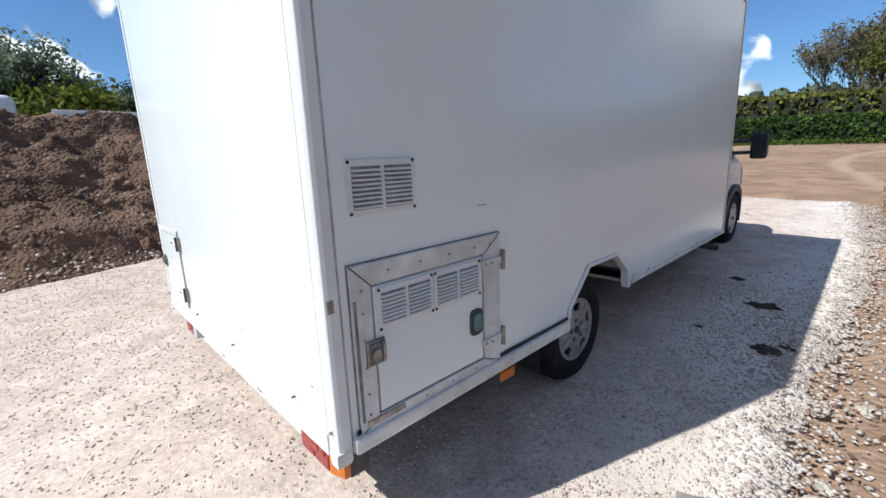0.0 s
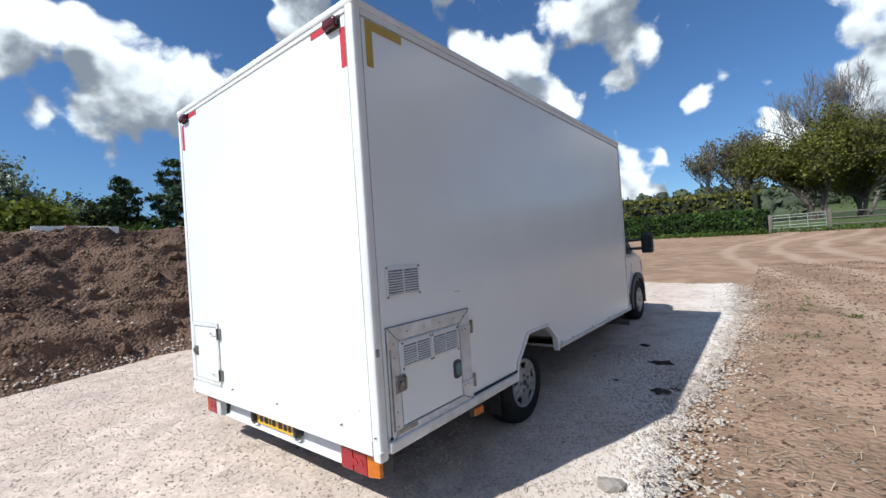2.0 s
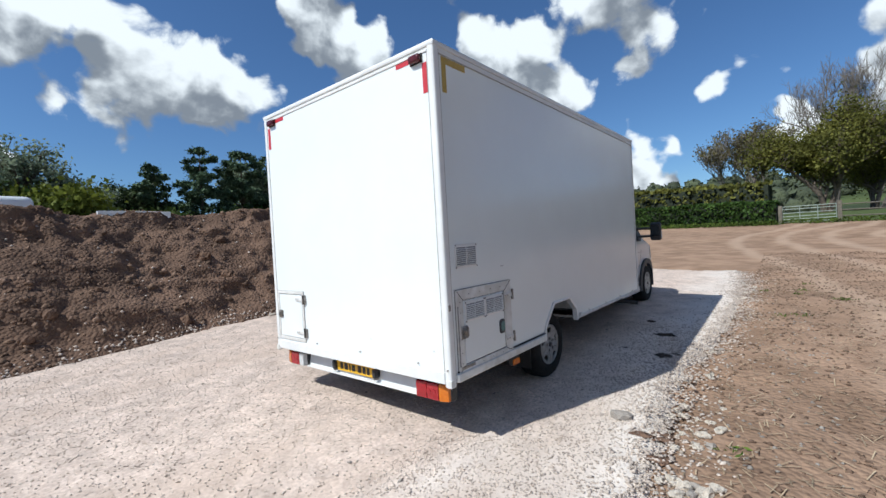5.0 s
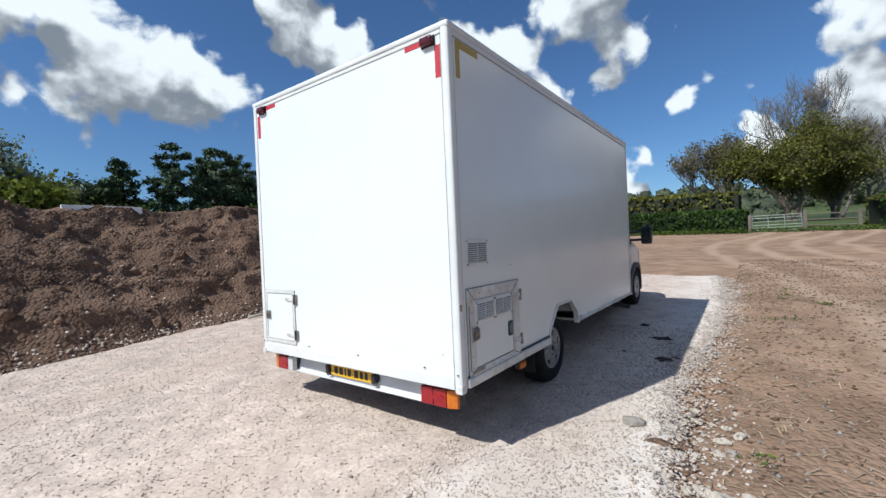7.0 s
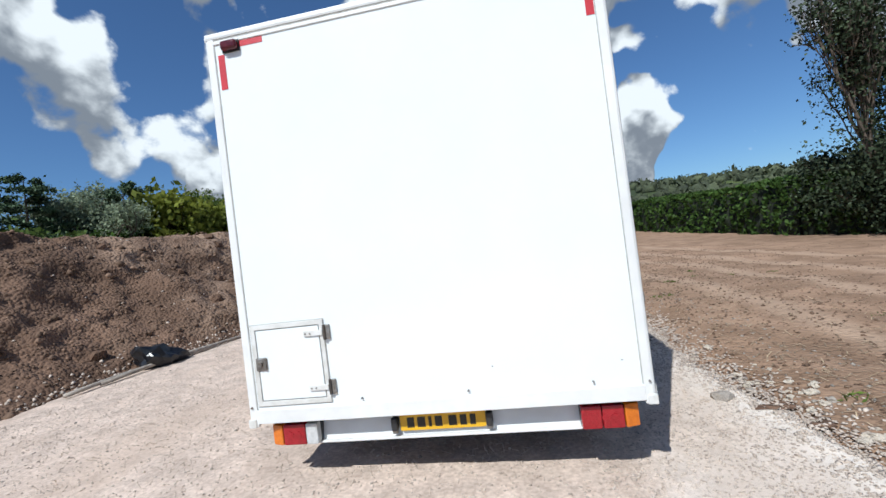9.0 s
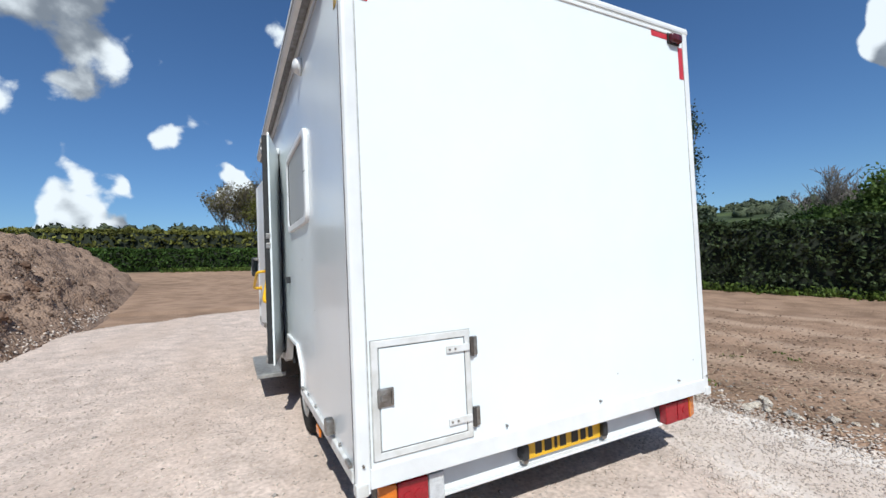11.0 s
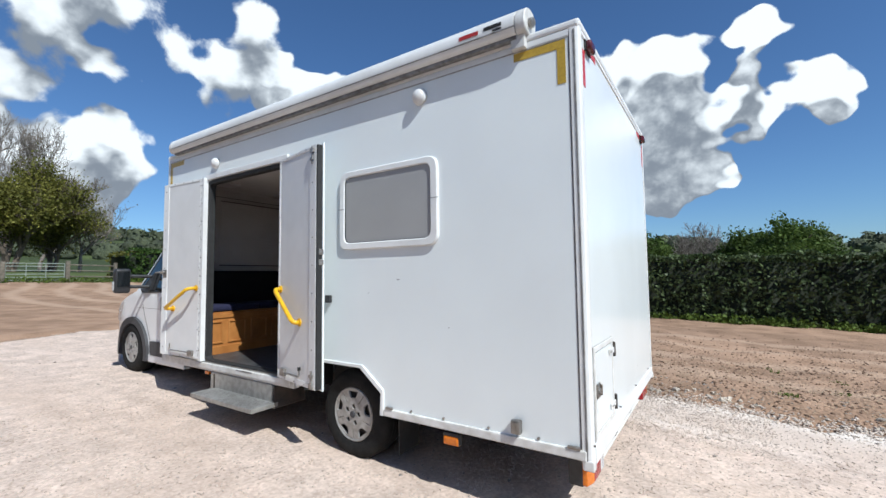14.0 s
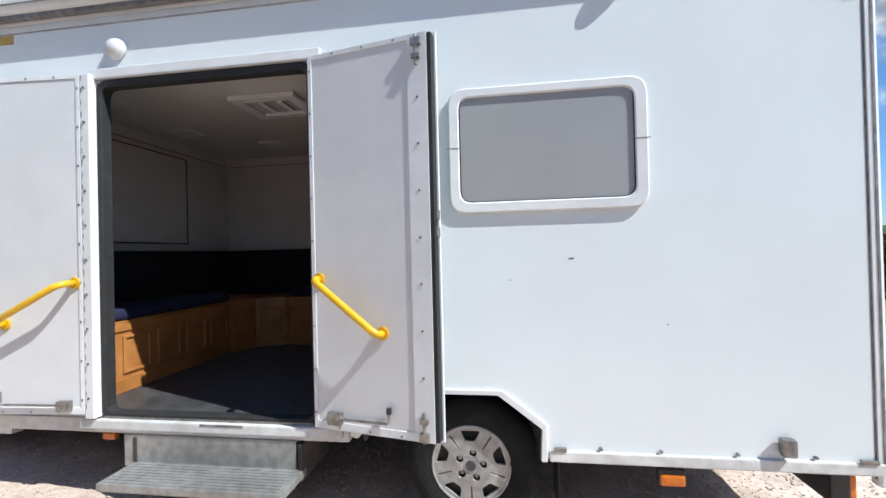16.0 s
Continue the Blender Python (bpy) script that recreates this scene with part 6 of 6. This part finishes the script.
V, F, T = skeleton_tree(25, 11.0, 0.6, 5, 0.22, stems=2, kids=(3, 4), lift=0.55, crown_from=0.35, wiggle=0.15, tip=0.02)
tree((10.0, 58, ground_at(9, 58)), "tall leafless tree with fine branches", V, F, [], 0.1, LEAF_OLIVE, limb=TWIG)
V, F, T = skeleton_tree(31, 9.5, 0.75, 5, 0.2, stems=1, kids=(3, 3), lift=0.3, crown_from=0.3, tip=0.014)
tree((11.0, 51, ground_at(11, 51)), "small bare tree with open branches", V, F, puffs(T[::2], 1, 0.2), 0.1, LEAF_BUD, 0.86, limb=TWIG)


def pine(seed, height, base_r, droop, per, gap, top=0.12):
    """A conifer: a straight trunk with tiers of boughs; returns trunk arrays and needle places."""
    r = random.Random(seed)
    V, F, N_ = [], [], []
    n = 6
    for z, rad in ((-0.3, height * 0.022), (height * 0.98, 0.015)):
        for a in range(n):
            V.append((rad * math.cos(a * math.tau / n), rad * math.sin(a * math.tau / n), z))
    for a in range(n):
        F.append((a, (a + 1) % n, n + (a + 1) % n, n + a))
    z = height * gap
    while z < height * 0.99:
        f = 1 - (z / height - gap) / (1 - gap)
        reach = base_r * (top + (1 - top) * f ** 0.6) * r.uniform(0.75, 1.3)
        for k in range(r.randint(4, 6)):
            az = r.uniform(0, math.tau)
            tilt = r.uniform(-0.15, 0.25) - droop * f
            d = Vector((math.cos(az), math.sin(az), tilt))
            L_ = reach * r.uniform(0.5, 1.1)
            b = len(V)
            side = Vector((-math.sin(az), math.cos(az), 0)) * 0.02
            p, q = Vector((0, 0, z)), Vector((0, 0, z)) + d * L_
            for w in (p - side * 2, p + side * 2, q + side * 0.5, q - side * 0.5):
                V.append(tuple(w))
            F.append((b, b + 1, b + 2, b + 3))
            m = max(6, int(per * L_))
            # needles stand in tufts along the outer half of each bough
            knots = [(r.uniform(0.4, 1.05), r.gauss(0, 0.12 * L_), r.uniform(0.02, 0.16)) for _ in range(max(3, int(L_ * 5)))]
            for k2 in range(m):
                u, off, up = knots[k2 % len(knots)]
                c = p + d * L_ * u + side * 50 * off + Vector((0, 0, up))
                N_.append((c.x + r.gauss(0, 0.10), c.y + r.gauss(0, 0.10), c.z + r.gauss(0, 0.075)))
        z += height * r.uniform(0.05, 0.085)
    return V, F, N_


# trees behind the bank
zb = 1.3
for x, y, h, seed, sp in ((-22, 7.2, 6.0, 3, 2.0), (-22, 5.0, 4.9, 4, 1.3), (-22.5, 9.7, 6.6, 6, 1.9), (-23, 15.0, 6.6, 7, 2.2), (-22, 19.5, 6.6, 9, 2.5), (-24, 11.8, 6.4, 10, 2.0)):
    V, F, N_ = pine(seed, h, sp * 1.1, 0.02, 260, 0.10, 0.26)
    tree((x, y, zb), "dark green pine standing behind the earth bank", V, F, N_, 0.085, NEEDLE, group="pines behind the bank", rz=seed * 40)
V, F, T = skeleton_tree(41, 5.6, 0.8, 4, 0.2, stems=2, kids=(3, 4), lift=0.3)
tree((-22, 1.4, zb), "airy grey-green tree behind the bank", V, F, puffs(T, 10, 0.26), 0.11, LEAF_GREYGREEN, 0.72)
tree((-23, 2.8, zb), "bushy dark green tree behind the bank", V, F, puffs(T, 20, 0.3), 0.12, LEAF_DARK, 0.72, 70)
tree((-24, -1.6, zb), "bushy dark green tree behind the bank", V, F, puffs(T, 18, 0.3), 0.12, LEAF_DARK, 0.66, 170)
V2, F2, T2 = skeleton_tree(43, 6.3, 0.7, 4, 0.2, stems=2, kids=(3, 4), lift=0.4)
tree((-22.5, -0.7, zb), "airy grey-green willow behind the bank", V2, F2, puffs(T2, 8, 0.25), 0.10, LEAF_GREYGREEN, 0.85)
tree((-24, 16.5, zb), "airy grey-green willow behind the bank", V2, F2, puffs(T2, 12, 0.25), 0.10, LEAF_GREYGREEN, 1.05, 60)
tree((-24, 12.6, zb), "airy grey-green willow behind the bank", V2, F2, puffs(T2, 14, 0.25), 0.10, LEAF_GREYGREEN, 1.0, 200)
V3, F3, T3 = skeleton_tree(47, 3.6, 0.95, 3, 0.1, stems=4, kids=(4, 5), lift=0.3, crown_from=0.1)
tree((-20, 0.0, zb), "bright yellow-green shrub behind the bank", V3, F3, puffs(T3, 16, 0.26), 0.14, LEAF_BRIGHT, 0.95, 0, category="shrub")
tree((-21, 23.0, zb + 0.2), "bright yellow-green shrub behind the bank", V3, F3, puffs(T3, 18, 0.3), 0.15, LEAF_BRIGHT, 1.6, 50, category="shrub")
tree((-21, 26.0, zb + 0.2), "fresh green shrub behind the bank", V3, F3, puffs(T3, 18, 0.3), 0.15, LEAF_GREEN, 1.2, 140, category="shrub")
V4, F4, T4 = skeleton_tree(53, 6.0, 0.85, 4, 0.2, stems=2, kids=(4, 5), lift=0.25)
tree((-22, 31, zb + 0.4), "fresh green round-headed tree behind the bank", V4, F4, puffs(T4, 20, 0.3), 0.12, LEAF_GREEN, 1.2, 0)
tree((-24, 21, zb), "dark green round-headed tree behind the bank", V4, F4, puffs(T4, 22, 0.3), 0.12, LEAF_DARK, 1.0, 200)
for k, (x, y, s) in enumerate(((-21, 4.0, 0.55), (-21, 6.2, 0.5), (-21, 8.6, 0.55), (-21.5, 10.8, 0.6), (-21, 13.5, 0.7), (-21, 17, 0.7), (-22, 35, 0.8), (-21, -3, 0.8))):
    tree((x, y, zb), "low mixed green shrub behind the bank", V3, F3, puffs(T3, 12, 0.28), 0.15, LEAF_HEDGE if k % 2 else LEAF_GREEN, s * 1.3, k * 47, category="shrub", group="shrubs behind the bank")

# ivy-clad dark trees at the field's side
for x, y, h, seed in ((13.9, 14.2, 9.4, 61), (15.5, 13.2, 8.2, 62), (16.9, 12.0, 10.6, 63), (18.4, 11.4, 9.0, 64), (17.6, 14.0, 11.5, 65)):
    V, F, T = skeleton_tree(seed, h, 0.42, 4, 0.22, stems=2, kids=(3, 5), lift=0.35, crown_from=0.1, tip=0.012)
    V = [(v[0] * 0.42, v[1] * 0.42, v[2]) for v in V]
    T = [Vector((q.x * 0.42, q.y * 0.42, q.z)) for q in T]
    r = random.Random(seed)
    low = [(t.x * r.uniform(0.3, 1.2), t.y * r.uniform(0.3, 1.2), r.uniform(0.1, 0.6) * h) for t in T for _ in range(2)]
    P = np.concatenate([puffs(T, 6, 0.2), np.array(low) + rng.normal(0, 0.25, (len(low), 3))])
    tree((x, y, gz(x, y)), "tall dark ivy-clad tree at the field's edge", V, F, P, 0.075, NEEDLE_DARK, group="dark trees", limb=BARK)
for k, (x, y) in enumerate(((14.4, 12.9), (15.6, 12.0), (16.2, 11.0), (13.8, 15.0))):
    tree((x, y, gz(x, y) - 0.1), "dark tangled shrub under the ivy-clad trees", V3, F3, puffs(T3, 34, 0.3), 0.09, NEEDLE_DARK, 0.95, k * 80, category="shrub", group="dark shrubs")

# trees behind the tall hedge
for x, y, s, m, rz, V_, F_, T_ in ((26, 6.4, 0.95, LEAF_GREEN, 0, V4, F4, T4), (27, 4.4, 0.8, LEAF_GREEN, 80, V4, F4, T4), (27, 8.5, 0.85, LEAF_HEDGE, 160, V4, F4, T4),
                                   (26, -1.8, 0.95, LEAF_GREEN, 40, V4, F4, T4), (27.5, -0.3, 0.7, LEAF_HEDGE, 10, V4, F4, T4), (26, -6.1, 0.65, LEAF_HEDGE, 220, V4, F4, T4), (26, -9.6, 0.72, LEAF_DARK, 100, V4, F4, T4), (27, -13, 0.9, LEAF_GREEN, 300, V4, F4, T4)):
    tree((x, y, gz(x, y) - 0.2), "round green tree behind the tall hedge", V_, F_, puffs(T_, 30, 0.27), 0.11, m, s * 0.9, rz, group="trees behind the hedge")
V5, F5, T5 = skeleton_tree(71, 6.4, 0.6, 5, 0.16, stems=2, kids=(3, 3), lift=0.4, tip=0.012)
tree((29, 8.2, -0.4), "bare twiggy tree behind the tall hedge", V5, F5, [], 0.1, LEAF_OLIVE, 1.0, 0, limb=TWIG)
tree((27, 0.6, -0.4), "bare twiggy tree behind the tall hedge", V5, F5, [], 0.1, LEAF_OLIVE, 0.78, 90, limb=TWIG)

# far woods on the ridge
fv, ff = [], []
tpl = bmesh.new()
bmesh.ops.create_icosphere(tpl, subdivisions=2, radius=1)
TV = np.array([v.co[:] for v in tpl.verts])
TF = np.array([[v.index for v in f.verts] for f in tpl.faces])
tpl.free()
cnt = 0
allv, allf = [], []
for _ in range(2600):
    az = rng.uniform(-1.7, 2.2)
    d = rng.choice([rng.uniform(65, 170), rng.uniform(170, 420)])
    x, y = math.sin(az) * d, math.cos(az) * d
    if noise.noise(Vector((x * 0.02, y * 0.02, 8))) < -0.08 and d < 330:
        continue
    s = rng.uniform(1.0, 2.3) * (1 + d / 260)
    if d < 120:
        s *= 0.55
    v = TV * s * (1 + rng.normal(0, 0.16, (len(TV), 1)))
    v[:, 2] *= rng.uniform(0.7, 1.1)
    allv.append(v + (x, y, ground_at(x, y) + s * 0.35))
    allf.append(TF + cnt)
    cnt += len(TV)
cards = []
for v in allv:
    mid, rad = v.mean(0), np.ptp(v[:, 0]) / 2
    d = rng.normal(size=(26, 3))
    d /= np.linalg.norm(d, axis=1, keepdims=True)
    d[:, 2] = np.abs(d[:, 2]) * 0.9
    cards.append(np.concatenate([mid + d * rad * rng.uniform(0.85, 1.18, (26, 1)), np.full((26, 1), rad)], 1))
cards = np.concatenate(cards)
FAR = mat("far_foliage", (0.085, 0.10, 0.05), (0.05, 0.062, 0.033), 0.35, 0.9, 1.0, 1.6, per_island=0.35, wear=0.3, depth=0.6)
tagged(new("far_woods", np_mesh("far_woods", np.concatenate(allv), np.concatenate(allf), FAR)), "distant hedgerows and woods on the low hills", "woods", kind="stuff")

LV, LF = leaf_cards(cards[:, :3], 1.0)
mids = LV.reshape(-1, 4, 3).mean(1, keepdims=True)
LV = (mids + (LV.reshape(-1, 4, 3) - mids) * (cards[:, 3] * 0.36)[:, None, None]).reshape(-1, 3)
tagged(new("far_leaves", np_mesh("far_leaves", LV, LF, FAR)), "ragged foliage of the distant woods", "woods", kind="stuff")

# gate and fence
g0, g1, gy = 2.75, 5.35, 33.3
zg = land(4, gy)
gate = thing("field_gate", (g0, gy, zg), "closed galvanised five-bar field gate", "gate")
for k, z in enumerate((0.12, 0.30, 0.48, 0.70, 0.95, 1.12)):
    part("bar", rod((g0, gy, zg + z), (g1, gy, zg + z), 0.022, n=8), GALV, gate)
for x in (g0, g0 + (g1 - g0) / 3, g0 + 2 * (g1 - g0) / 3, g1):
    part("upright", rod((x, gy, zg + 0.1), (x, gy, zg + 1.14), 0.024, n=8), GALV, gate)
for x, h in ((g1 + 0.15, 1.3), (g0 - 0.12, 1.2)):
    p = thing("gate_post", (x, gy, zg), "weathered square timber gate post", "post", "gate posts")
    part("post", box((x - 0.10, gy - 0.1, zg - 0.2), (x + 0.10, gy + 0.1, zg + h), 0.015), WOOD_GREY, p)
fen = thing("rail_fence", (7, gy, zg), "weathered timber post and rail fence beside the gate", "fence")
x0 = g1 + 0.15
x1, y1 = x0 + 2.6, gy + 0.4
for z in (0.35, 0.72, 1.08):
    part("rail", rod((x0, gy, land(x0, gy) + z), (x1, y1, land(x1, y1) + z), 0.038, n=6), WOOD_GREY, fen)
part("post", box((x1 - 0.09, y1 - 0.09, land(x1, y1) - 0.2), (x1 + 0.09, y1 + 0.09, land(x1, y1) + 1.3), 0.012), WOOD_GREY, fen)
